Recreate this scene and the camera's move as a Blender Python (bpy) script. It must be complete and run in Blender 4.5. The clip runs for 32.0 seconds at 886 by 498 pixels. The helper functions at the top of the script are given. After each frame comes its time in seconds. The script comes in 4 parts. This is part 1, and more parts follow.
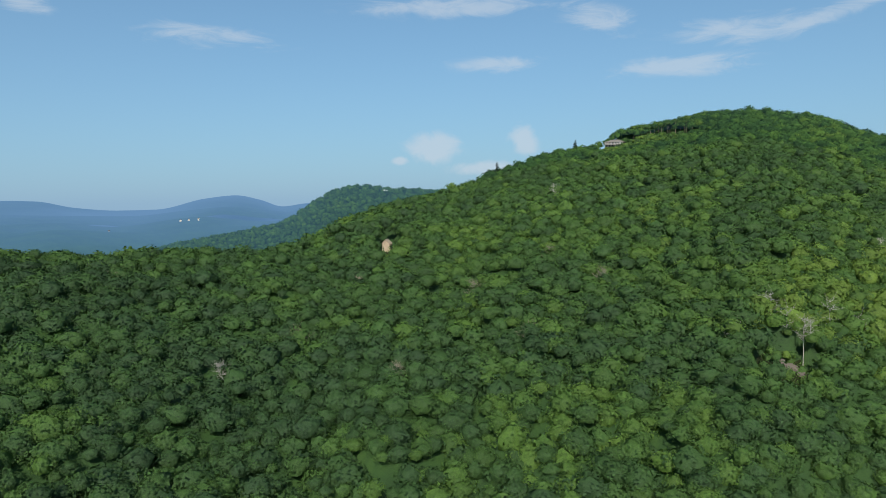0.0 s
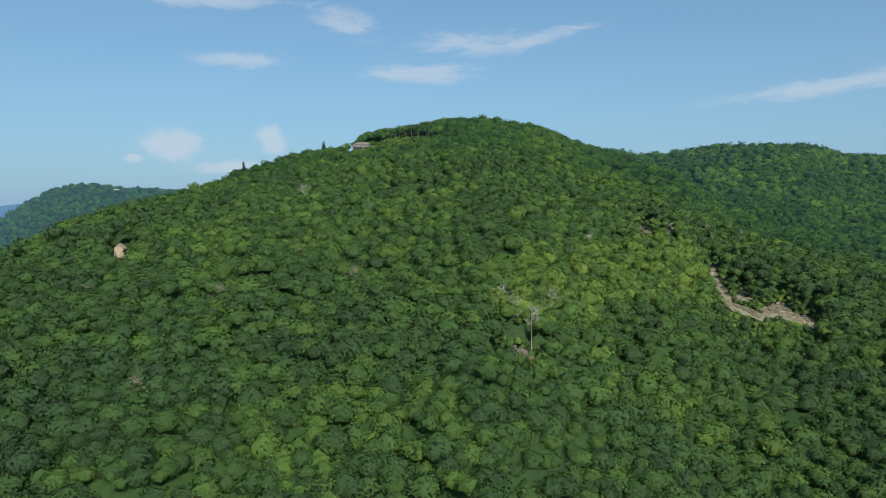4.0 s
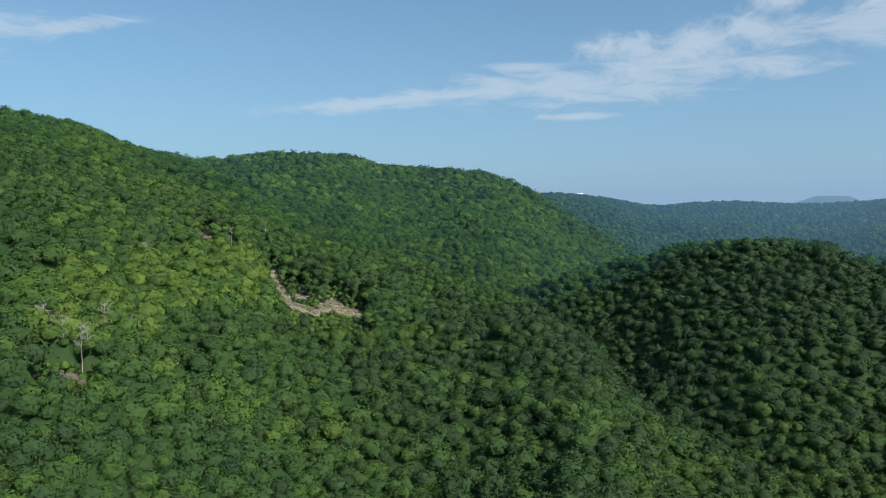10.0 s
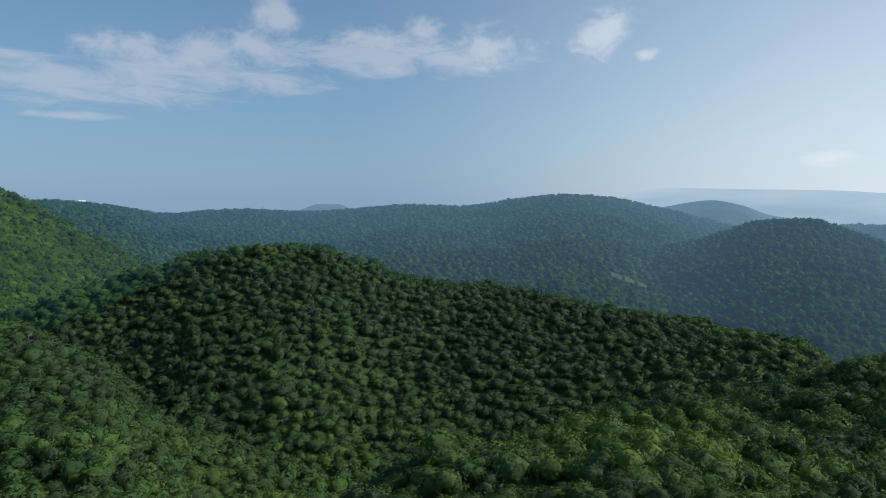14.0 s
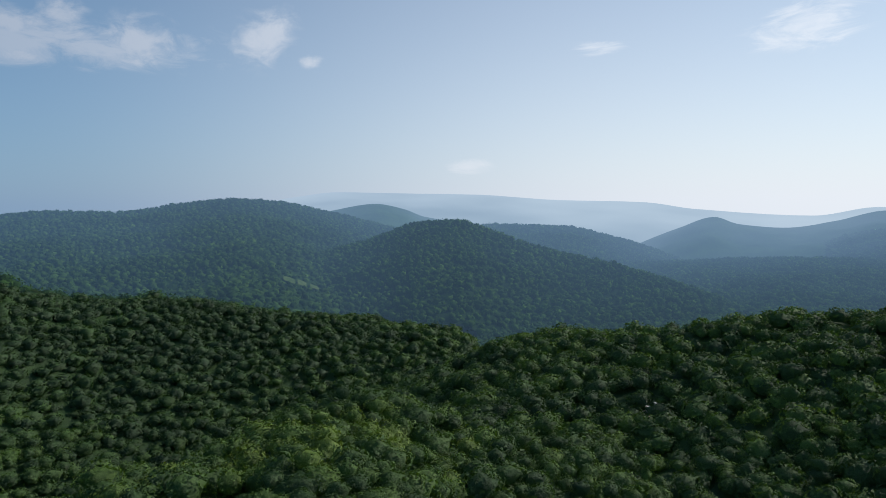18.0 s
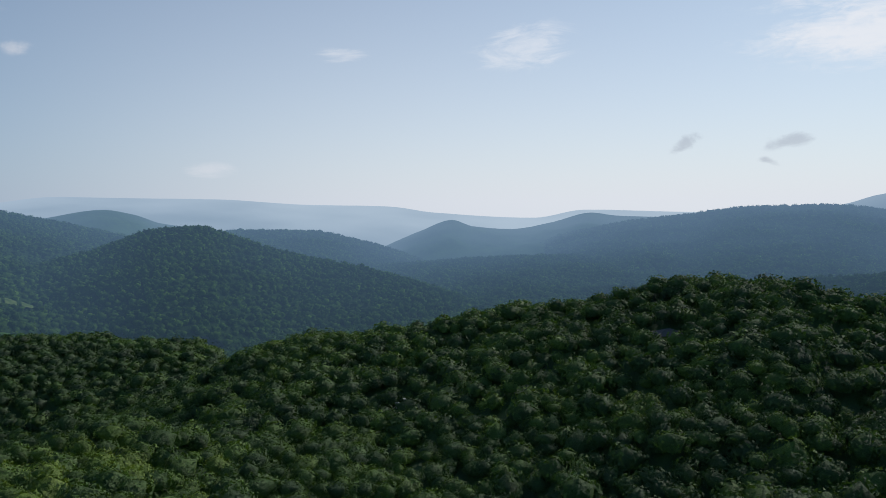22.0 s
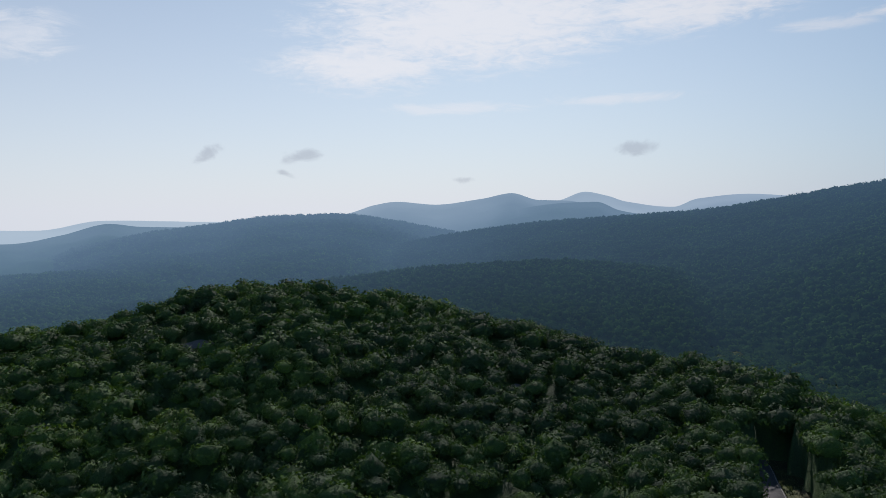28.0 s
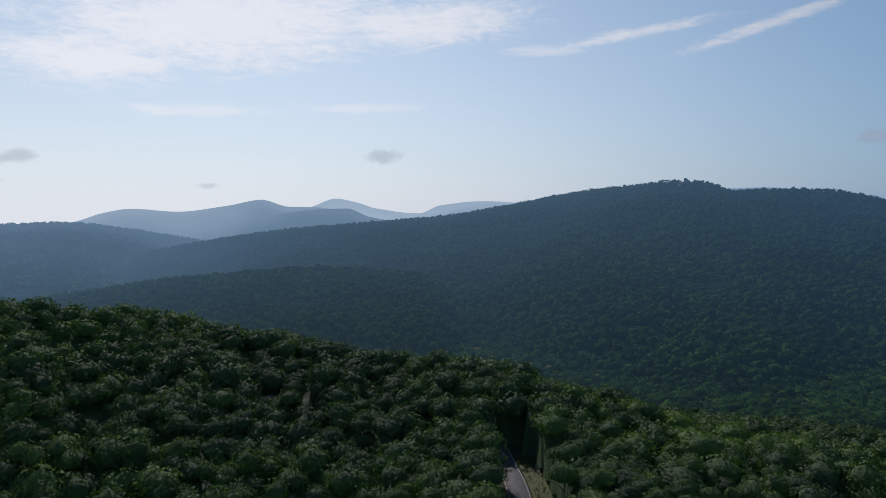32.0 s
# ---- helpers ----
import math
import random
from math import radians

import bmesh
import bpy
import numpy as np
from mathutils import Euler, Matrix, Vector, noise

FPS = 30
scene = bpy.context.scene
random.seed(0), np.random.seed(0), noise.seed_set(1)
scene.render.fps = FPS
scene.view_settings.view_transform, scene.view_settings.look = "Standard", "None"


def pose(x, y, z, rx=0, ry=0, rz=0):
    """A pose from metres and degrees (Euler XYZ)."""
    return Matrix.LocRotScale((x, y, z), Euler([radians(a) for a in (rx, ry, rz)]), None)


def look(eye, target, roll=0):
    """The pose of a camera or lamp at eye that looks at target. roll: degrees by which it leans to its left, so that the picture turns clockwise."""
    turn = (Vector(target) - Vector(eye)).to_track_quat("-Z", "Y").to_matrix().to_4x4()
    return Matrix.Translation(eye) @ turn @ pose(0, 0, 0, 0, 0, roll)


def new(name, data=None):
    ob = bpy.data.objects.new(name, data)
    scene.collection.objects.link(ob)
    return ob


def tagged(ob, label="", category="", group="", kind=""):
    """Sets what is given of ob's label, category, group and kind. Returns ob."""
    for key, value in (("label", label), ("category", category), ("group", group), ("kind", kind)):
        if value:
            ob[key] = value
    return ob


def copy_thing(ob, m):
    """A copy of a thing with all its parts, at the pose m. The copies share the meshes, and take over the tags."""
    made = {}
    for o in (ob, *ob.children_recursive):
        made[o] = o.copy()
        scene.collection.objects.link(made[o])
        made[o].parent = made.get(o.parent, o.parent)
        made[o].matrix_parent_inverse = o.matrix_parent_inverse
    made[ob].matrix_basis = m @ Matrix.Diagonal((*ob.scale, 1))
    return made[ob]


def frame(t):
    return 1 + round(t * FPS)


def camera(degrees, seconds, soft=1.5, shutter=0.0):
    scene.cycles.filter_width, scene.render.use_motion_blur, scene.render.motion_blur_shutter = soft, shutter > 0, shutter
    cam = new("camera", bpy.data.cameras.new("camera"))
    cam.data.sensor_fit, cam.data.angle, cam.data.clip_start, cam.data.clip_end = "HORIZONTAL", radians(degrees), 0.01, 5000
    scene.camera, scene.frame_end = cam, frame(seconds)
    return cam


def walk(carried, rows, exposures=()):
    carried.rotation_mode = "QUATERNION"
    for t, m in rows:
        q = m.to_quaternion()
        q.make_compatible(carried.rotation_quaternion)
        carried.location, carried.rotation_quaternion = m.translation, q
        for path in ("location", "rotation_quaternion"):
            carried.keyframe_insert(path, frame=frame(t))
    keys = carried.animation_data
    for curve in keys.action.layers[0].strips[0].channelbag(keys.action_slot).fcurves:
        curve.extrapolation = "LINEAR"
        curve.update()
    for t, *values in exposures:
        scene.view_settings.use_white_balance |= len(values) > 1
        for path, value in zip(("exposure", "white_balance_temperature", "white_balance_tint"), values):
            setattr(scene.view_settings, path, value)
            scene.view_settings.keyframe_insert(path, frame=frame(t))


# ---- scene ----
# Forested mountain valley seen from a drone that hovers and turns slowly to the right.
# Plan: the drone hovers over the origin at EYE_Z; bearings in degrees, clockwise from +y.
from math import sin, cos, tan, atan2, pi

EYE_Z = 220.0
cam = camera(64.75, 32.0, soft=0.75)
# seconds, bearing, pitch, lean
TURN = (
    (0.0, 0.00, -4.13, -1.01), (0.5, 1.67, -4.19, -0.95), (1.0, 5.53, -4.25, -0.95), (1.5, 8.29, -4.28, -0.92),
    (2.0, 9.27, -4.30, -0.93), (2.5, 10.41, -4.31, -0.88), (3.0, 14.09, -4.34, -0.86), (3.5, 17.72, -4.37, -0.82),
    (5.5, 25.98, -4.39, -0.79), (6.0, 28.95, -4.42, -0.76), (6.5, 32.12, -4.41, -0.70), (7.0, 34.97, -4.41, -0.66),
    (7.5, 37.08, -4.40, -0.71), (8.0, 40.10, -4.41, -0.72), (8.5, 43.79, -4.43, -0.80), (9.0, 47.68, -4.43, -0.73),
    (9.5, 51.40, -4.43, -0.66), (10.0, 55.21, -4.42, -0.63), (10.5, 58.95, -4.41, -0.51), (11.0, 63.37, -4.38, -0.33),
    (11.5, 69.50, -4.33, -0.20), (12.0, 77.04, -4.29, -0.26), (12.5, 84.81, -4.23, -0.29), (13.0, 89.96, -4.19, -0.24),
    (13.5, 91.58, -4.12, -0.25), (14.0, 93.56, -4.08, -0.24), (14.5, 98.96, -4.09, -0.33), (15.0, 103.40, -4.06, -0.41),
    (15.5, 106.02, -4.03, -0.50), (17.5, 117.47, -3.96, -0.52), (18.0, 120.08, -3.92, -0.56), (18.5, 122.25, -3.90, -0.56),
    (19.0, 124.29, -3.88, -0.52), (19.5, 126.43, -3.83, -0.45), (20.0, 129.21, -3.81, -0.48), (20.5, 132.05, -3.81, -0.57),
    (21.0, 134.96, -3.79, -0.66), (21.5, 137.86, -3.78, -0.75), (22.0, 140.56, -3.78, -0.79), (22.5, 143.19, -3.75, -0.73),
    (23.0, 146.40, -3.75, -0.78), (23.5, 149.97, -3.75, -0.79), (24.0, 152.91, -3.73, -0.86), (24.5, 156.18, -3.71, -0.90),
    (25.0, 159.48, -3.72, -1.02), (25.5, 163.28, -3.70, -1.01), (26.0, 167.91, -3.74, -1.10), (26.5, 171.29, -3.70, -1.05),
    (28.5, 181.10, -3.52, -0.85), (29.0, 184.97, -3.49, -0.84), (29.5, 188.29, -3.46, -0.79), (30.0, 191.23, -3.42, -0.83),
    (30.5, 193.95, -3.36, -0.92), (31.0, 195.58, -3.35, -0.90), (31.5, 197.14, -3.33, -0.94), (32.0, 198.23, -3.29, -0.98),
)
walk(cam, [(t, pose(0, 0, EYE_Z, 90 + p, -r, -b)) for t, b, p, r in TURN],
     exposures=((0, -0.06, 6500, 9), (6, -0.02, 6500, 9), (9, 0.05, 6500, 9), (13, -0.18, 6500, 12), (19, -0.32, 6500, 16), (24, -0.54, 6500, 17), (32, -0.48, 6500, 19)))

# ---------------------------------------------------------------- light
SUN_BEARING, SUN_HEIGHT = 183.0, 37.0
SUN_DIR = Vector((sin(radians(SUN_BEARING)) * cos(radians(SUN_HEIGHT)),
                  cos(radians(SUN_BEARING)) * cos(radians(SUN_HEIGHT)), sin(radians(SUN_HEIGHT))))
sun_data = bpy.data.lights.new("sun", "SUN")
sun_data.energy, sun_data.angle, sun_data.color = 4.45, radians(0.6), (1.0, 0.96, 0.88)
sun = new("sun", sun_data)
sun.matrix_world = look(SUN_DIR * 400, (0, 0, 0))


class Nodes:
    """Short hand for building a node tree."""

    def __init__(self, tree):
        self.tree = tree
        tree.nodes.clear()

    def add(self, kind, **inputs):
        n = self.tree.nodes.new(kind)
        for key, value in inputs.items():
            self.put(n.inputs[int(key[1:]) if key[0] == "i" and key[1:].isdigit() else key.replace("_", " ")], value)
        return n

    def put(self, socket, value):
        if isinstance(value, bpy.types.NodeSocket):
            self.tree.links.new(value, socket)
        else:
            socket.default_value = value

    def math(self, op, a, b=0.0, c=0.0, clamp=False):
        n = self.tree.nodes.new("ShaderNodeMath")
        n.operation, n.use_clamp = op, clamp
        for s, v in zip(n.inputs, (a, b, c)):
            self.put(s, v)
        return n.outputs[0]

    def vmath(self, op, a, b=(0, 0, 0)):
        n = self.tree.nodes.new("ShaderNodeVectorMath")
        n.operation = op
        self.put(n.inputs[0], a), self.put(n.inputs[1], b)
        return n.outputs["Value"] if op in ("LENGTH", "DOT_PRODUCT") else n.outputs[0]

    def mix(self, fac, a, b, blend="MIX"):
        n = self.tree.nodes.new("ShaderNodeMix")
        n.data_type, n.blend_type = "RGBA", blend
        self.put(n.inputs[0], fac), self.put(n.inputs[6], a), self.put(n.inputs[7], b)
        return n.outputs[2]

    def ramp(self, fac, *stops):
        n = self.tree.nodes.new("ShaderNodeValToRGB")
        e = n.color_ramp.elements
        while len(e) < len(stops):
            e.new(0.5)
        for el, (p, c) in zip(e, stops):
            el.position, el.color = p, (*c, 1)
        self.put(n.inputs[0], fac)
        return n.outputs[0]

    def noise(self, vec, scale, detail=3, rough=0.55, distort=0.0):
        n = self.add("ShaderNodeTexNoise", Vector=vec, Scale=scale, Detail=detail, Roughness=rough, Distortion=distort)
        return n.outputs[0]

    def step(self, v, lo, hi, a=0.0, b=1.0):
        n = self.tree.nodes.new("ShaderNodeMapRange")
        n.interpolation_type = "SMOOTHSTEP"
        for k, x in enumerate((v, lo, hi, a, b)):
            self.put(n.inputs[k], x)
        return n.outputs[0]


# sky: clear blue with haze low down, thin cirrus and a few small clouds
world = bpy.data.worlds.new("sky")
scene.world = world
world.use_nodes = True
w = Nodes(world.node_tree)
sky = w.add("ShaderNodeTexSky")
sky.sky_type, sky.sun_disc = "NISHITA", False
sky.sun_elevation, sky.sun_rotation = radians(SUN_HEIGHT), radians(SUN_BEARING)
sky.altitude, sky.air_density, sky.dust_density, sky.ozone_density = 900, 1.0, 0.8, 1.0
aim = w.add("ShaderNodeTexCoord").outputs["Generated"]
xyz = w.add("ShaderNodeSeparateXYZ", i0=aim)
bearing = w.math("MULTIPLY", w.math("ARCTAN2", xyz.outputs[0], xyz.outputs[1]), 180 / pi)
bearing = w.math("ADD", bearing, w.math("MULTIPLY", w.math("LESS_THAN", bearing, -60.0), 360.0))
height = w.math("MULTIPLY", w.math("ARCSINE", xyz.outputs[2]), 180 / pi)
flat = w.add("ShaderNodeCombineXYZ", X=bearing, Y=height, Z=0.0).outputs[0]
wisps = w.noise(w.vmath("MULTIPLY", flat, (0.20, 0.75, 1)), 1.0, 8, 0.66, 0.9)
puffs = w.noise(w.vmath("MULTIPLY", flat, (0.42, 0.6, 1)), 1.0, 8, 0.62, 0.4)
layers = {}


def cloud(kind, at, up, wide, high, tilt=0.0, thick=1.0):
    """One cloud of the sky: a soft patch round a bearing and height, broken up by noise."""
    dx, dy = w.math("SUBTRACT", bearing, at), w.math("SUBTRACT", height, up)
    dy = w.math("SUBTRACT", dy, w.math("MULTIPLY", dx, tilt))
    q = w.math("ADD", w.math("POWER", w.math("DIVIDE", dx, wide), 2.0), w.math("POWER", w.math("DIVIDE", dy, high), 2.0))
    g = w.math("MULTIPLY", w.math("EXPONENT", w.math("MULTIPLY", q, -1.0)), thick)
    layers[kind] = w.math("MAXIMUM", layers[kind], g) if kind in layers else g


cloud("cirrus", 0.6, 14.9, 9.0, 0.9)
cloud("cirrus", -18.3, 12.5, 6.1, 1.0, -0.05)
cloud("cirrus", 5.1, 10.5, 4.5, 0.7)
cloud("cirrus", 18.6, 9.8, 5.7, 0.9, 0.05)
cloud("cirrus", 27.0, 12.0, 5.8, 0.7, 0.18)
cloud("cirrus", 12.6, 13.7, 3.5, 1.4, -0.20)
cloud("cumulus", -0.6, 4.1, 2.5, 1.4, 0.00, 1.3)
cloud("cumulus", 6.6, 4.7, 1.3, 1.5, -0.30, 1.3)
cloud("cumulus", 3.2, 2.4, 2.8, 0.7, 0.00, 1.3)
cloud("cumulus", -3.4, 3.1, 0.8, 0.4, 0.00, 1.3)
cloud("cirrus", -30.2, 13.7, 2.0, 0.7)
cloud("cirrus", 53.1, 7.8, 13.5, 0.9, 0.10)
cloud("cirrus", 70.2, 8.9, 8.9, 2.1, 0.20)
cloud("cumulus", 74.6, 10.7, 7.9, 2.3, 0.20)
cloud("cirrus", 23.0, 11.9, 6.4, 1.2)
cloud("cirrus", 20.4, 9.5, 4.0, 0.8)
cloud("cumulus", 80.4, 14.0, 2.2, 2.5)
cloud("cumulus", 70.2, 11.1, 6.0, 1.5)
cloud("cumulus", 78.6, 11.7, 3.9, 1.9)
cloud("cumulus", 87.6, 12.3, 5.0, 1.4)
cloud("cumulus", 89.4, 10.3, 2.7, 0.7)
cloud("cumulus", 92.1, 13.6, 1.8, 1.2)
cloud("cumulus", 97.5, 11.7, 4.0, 2.2)
cloud("cumulus", 106.2, 12.6, 2.9, 2.3, 0.30)
cloud("cumulus", 109.5, 11.0, 1.2, 0.6)
cloud("cirrus", 65.7, 6.1, 4.2, 0.4)
cloud("cirrus", 66.9, 8.4, 14.7, 1.9)
cloud("cirrus", 61.5, 10.0, 4.2, 0.6)
cloud("cirrus", 88.9, 11.4, 14.9, 1.9)
cloud("cirrus", 77.3, 9.3, 8.7, 1.4)
cloud("cirrus", 147.3, 12.1, 3.9, 2.1, 0.10)
cloud("cirrus", 132.6, 11.7, 2.6, 0.6)
cloud("bank", 181.0, 14.6, 15.0, 4.4, 0.06, 1.1)
cloud("bank", 172.0, 11.2, 8.0, 2.4)
cloud("bank", 197.0, 14.6, 10.0, 2.2, 0.05)
cloud("bank", 214.0, 13.2, 8.0, 0.55, 0.11, 0.9)
cloud("bank", 222.5, 12.8, 7.0, 0.6, 0.22, 0.9)
cloud("cirrus", 206.5, 12.3, 4.0, 0.5)
cloud("cirrus", 191.9, 8.2, 6.3, 0.6)
cloud("dark", 167.0, 4.2, 2.2, 0.7, 0.10)
cloud("dark", 159.4, 4.2, 1.5, 0.8, 0.50)
cloud("dark", 165.5, 2.7, 0.9, 0.4, -0.30)
cloud("dark", 194.0, 4.3, 2.3, 0.7)
cloud("dark", 179.7, 2.1, 1.5, 0.4)
cloud("dark", 167.1, 4.2, 1.9, 0.7, 0.10)
cloud("dark", 229.8, 4.5, 1.7, 0.6)
cloud("cirrus", 122.1, 2.8, 2.3, 0.7)
cloud("cirrus", 179.0, 7.8, 8.2, 0.6)

cirrus = w.step(w.math("ADD", w.math("MULTIPLY", wisps, 1.5), w.math("MULTIPLY", layers["cirrus"], 0.75)), 0.98, 1.55)
cumulus = w.step(w.math("ADD", w.math("MULTIPLY", puffs, 1.5), w.math("MULTIPLY", layers["cumulus"], 0.8)), 1.0, 1.62)
ripple = w.noise(w.vmath("MULTIPLY", flat, (0.55, 1.7, 1)), 1.0, 7, 0.62, 1.2)
bank = w.step(w.math("ADD", w.math("ADD", w.math("MULTIPLY", wisps, 0.9), w.math("MULTIPLY", ripple, 0.7)), w.math("MULTIPLY", layers["bank"], 0.75)), 0.98, 1.6)
bank = w.math("MULTIPLY", bank, w.math("MULTIPLY", w.step(layers["bank"], 0.05, 0.6), 0.88))
cover = w.math("MAXIMUM", w.math("MULTIPLY", cirrus, w.math("MULTIPLY", w.step(layers["cirrus"], 0.05, 0.6), 0.54)),
               w.math("MULTIPLY", cumulus, w.math("MULTIPLY", w.step(layers["cumulus"], 0.05, 0.7), 0.62)))
cover = w.math("MAXIMUM", cover, bank)
sun_side = w.step(w.vmath("DOT_PRODUCT", aim, (sin(radians(163.0)), cos(radians(163.0)), 0.30)), 0.22, 1.08)
# haze that whitens the sky towards the horizon, most of all below the sun
haze = w.math("EXPONENT", w.math("MULTIPLY", w.math("MAXIMUM", height, 0.0), w.math("SUBTRACT", w.math("MULTIPLY", sun_side, 0.008), 0.058)))
haze = w.math("MULTIPLY", haze, w.math("ADD", w.math("MULTIPLY", sun_side, 0.10), 0.85), clamp=True)
veil = w.mix(sun_side, (2.6, 4.2, 6.4, 1), (10.0, 10.9, 11.5, 1))
deep = w.mix(1.0, sky.outputs[0], (0.74, 1.07, 1.15, 1), "MULTIPLY")
blue = w.mix(haze, deep, veil)
sunlit = w.mix(sun_side, (6.0, 6.8, 7.7, 1), (11.0, 11.8, 12.1, 1))
clouded = w.mix(cover, blue, sunlit)
dark = w.math("MULTIPLY", w.step(w.math("ADD", w.math("MULTIPLY", puffs, 1.6), w.math("MULTIPLY", layers["dark"], 0.8)), 1.1, 1.6), w.math("MULTIPLY", w.step(layers["dark"], 0.1, 0.5), 0.42))
clouded = w.mix(dark, clouded, (4.0, 4.6, 5.6, 1))
back = w.add("ShaderNodeBackground", Color=clouded, Strength=0.10)
w.tree.links.new(back.outputs[0], w.add("ShaderNodeOutputWorld").inputs[0])


# ---------------------------------------------------------------- materials
def material(name):
    m = bpy.data.materials.new(name)
    m.use_nodes = True
    return m, Nodes(m.node_tree)


def finish(n, shader):
    n.tree.links.new(shader, n.add("ShaderNodeOutputMaterial").inputs[0])


HAZE_REACH, HAZE_SIDE = 2650.0, 150.0  # reach of the painted haze glow; the bearing where it is brightest


def foliage(name, greens, fine=2.2, tone="object", distance=False):
    """Leaves: greens that differ from tree to tree, leaf grain, some light shining through."""
    m, n = material(name)
    place = n.add("ShaderNodeNewGeometry")
    if tone == "object":
        pick = n.add("ShaderNodeObjectInfo").outputs["Random"]
    else:
        a = n.add("ShaderNodeAttribute")
        a.attribute_name = "tone"
        pick = a.outputs["Fac"]
    grain = n.noise(place.outputs["Position"], fine, 4, 0.75)
    leafy = n.noise(place.outputs["Position"], fine * 3.2, 2, 0.6)
    patch = n.noise(place.outputs["Position"], 0.012, 2, 0.5)
    pick = n.math("ADD", n.math("ADD", n.math("MULTIPLY", pick, 0.72), 0.08), n.math("MULTIPLY", n.math("SUBTRACT", patch, 0.48), 0.8), clamp=True)
    col = n.ramp(pick, *greens)
    col = n.mix(1.0, col, n.ramp(grain, (0.32, (0.88, 0.88, 0.90)), (0.68, (1.14, 1.14, 1.10))), "MULTIPLY")
    col = n.mix(1.0, col, n.ramp(leafy, (0.36, (0.80, 0.80, 0.82)), (0.62, (1.18, 1.18, 1.14))), "MULTIPLY")
    isl = n.math("ADD", n.math("MULTIPLY", place.outputs["Random Per Island"], 0.4), 0.82)
    col = n.mix(1.0, col, n.add("ShaderNodeCombineXYZ", X=isl, Y=isl, Z=isl).outputs[0], "MULTIPLY")
    bump = n.add("ShaderNodeBump", Strength=0.7, Distance=0.5, Height=n.math("ADD", grain, n.math("MULTIPLY", leafy, 0.5))).outputs[0]
    leaf = n.add("ShaderNodeBsdfDiffuse", Color=col, Roughness=0.6, Normal=bump)
    thin = n.add("ShaderNodeBsdfTranslucent", Color=n.mix(1.0, col, (1.1, 1.15, 0.6, 1), "MULTIPLY"), Normal=bump)
    s = n.add("ShaderNodeMixShader", i0=0.24, i1=leaf.outputs[0], i2=thin.outputs[0]).outputs[0]
    if not distance:
        wax = n.add("ShaderNodeBsdfGlossy", Color=(0.95, 0.95, 1, 1), Roughness=0.62, Normal=bump)
        s = n.add("ShaderNodeMixShader", i0=0.022, i1=s, i2=wax.outputs[0]).outputs[0]
    # distant leaves get the haze painted over them as emission
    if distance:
        s = haze_glow(n, s, place.outputs["Position"])
    finish(n, s)
    return m


def haze_glow(n, shader, position):
    """Distance haze painted as glow into far woods, ground and meadow, paler farther off."""
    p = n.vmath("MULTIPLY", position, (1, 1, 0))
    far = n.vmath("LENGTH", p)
    toward = n.math("DIVIDE", n.vmath("DOT_PRODUCT", position, (sin(radians(HAZE_SIDE)), cos(radians(HAZE_SIDE)), 0)), n.math("MAXIMUM", far, 1.0))
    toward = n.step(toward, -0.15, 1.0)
    low = n.math("SUBTRACT", EYE_Z, n.add("ShaderNodeSeparateXYZ", i0=position).outputs[2])  # the painted haze is thickest in the valleys
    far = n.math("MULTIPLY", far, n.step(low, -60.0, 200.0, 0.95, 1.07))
    drift = n.noise(n.vmath("MULTIPLY", position, (0.0011, 0.0011, 0.004)), 1.0, 2, 0.5)  # thicker and thinner patches of the painted haze
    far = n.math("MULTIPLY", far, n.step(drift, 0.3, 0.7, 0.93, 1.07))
    thick = n.math("POWER", n.math("DIVIDE", far, HAZE_REACH), 2.05)
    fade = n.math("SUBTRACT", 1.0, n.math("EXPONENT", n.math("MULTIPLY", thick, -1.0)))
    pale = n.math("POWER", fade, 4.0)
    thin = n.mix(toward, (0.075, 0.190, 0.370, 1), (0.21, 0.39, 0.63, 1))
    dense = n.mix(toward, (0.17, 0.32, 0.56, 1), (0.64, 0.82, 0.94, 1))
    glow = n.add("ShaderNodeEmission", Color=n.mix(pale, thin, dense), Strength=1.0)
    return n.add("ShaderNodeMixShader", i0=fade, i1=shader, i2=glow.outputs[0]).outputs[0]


GREENS = ((0.0, (0.037, 0.080, 0.026)), (0.35, (0.051, 0.109, 0.027)), (0.62, (0.069, 0.139, 0.028)), (0.82, (0.096, 0.178, 0.030)), (1.0, (0.134, 0.212, 0.034)))
leaf_near = foliage("leaves", GREENS, 2.0, "object")
leaf_mid = foliage("canopy_leaves", GREENS, 1.5, "tone")
# leaf sets ending in True carry the painted haze glow
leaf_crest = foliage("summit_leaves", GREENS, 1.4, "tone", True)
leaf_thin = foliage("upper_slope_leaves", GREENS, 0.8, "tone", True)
# dark greens stand in for the shade between far tree crowns
leaf_low = foliage("gap_shade_leaves", ((0.0, (0.018, 0.040, 0.015)), (0.5, (0.028, 0.060, 0.018)), (1.0, (0.042, 0.086, 0.022))), 1.3, "tone", True)
# mid-dark green of the filler sheet under the crowns
leaf_under = foliage("gap_fill_leaves", ((0.0, (0.030, 0.068, 0.022)), (0.5, (0.044, 0.096, 0.024)), (1.0, (0.062, 0.126, 0.027))), 1.6, "tone")
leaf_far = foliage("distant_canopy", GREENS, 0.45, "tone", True)


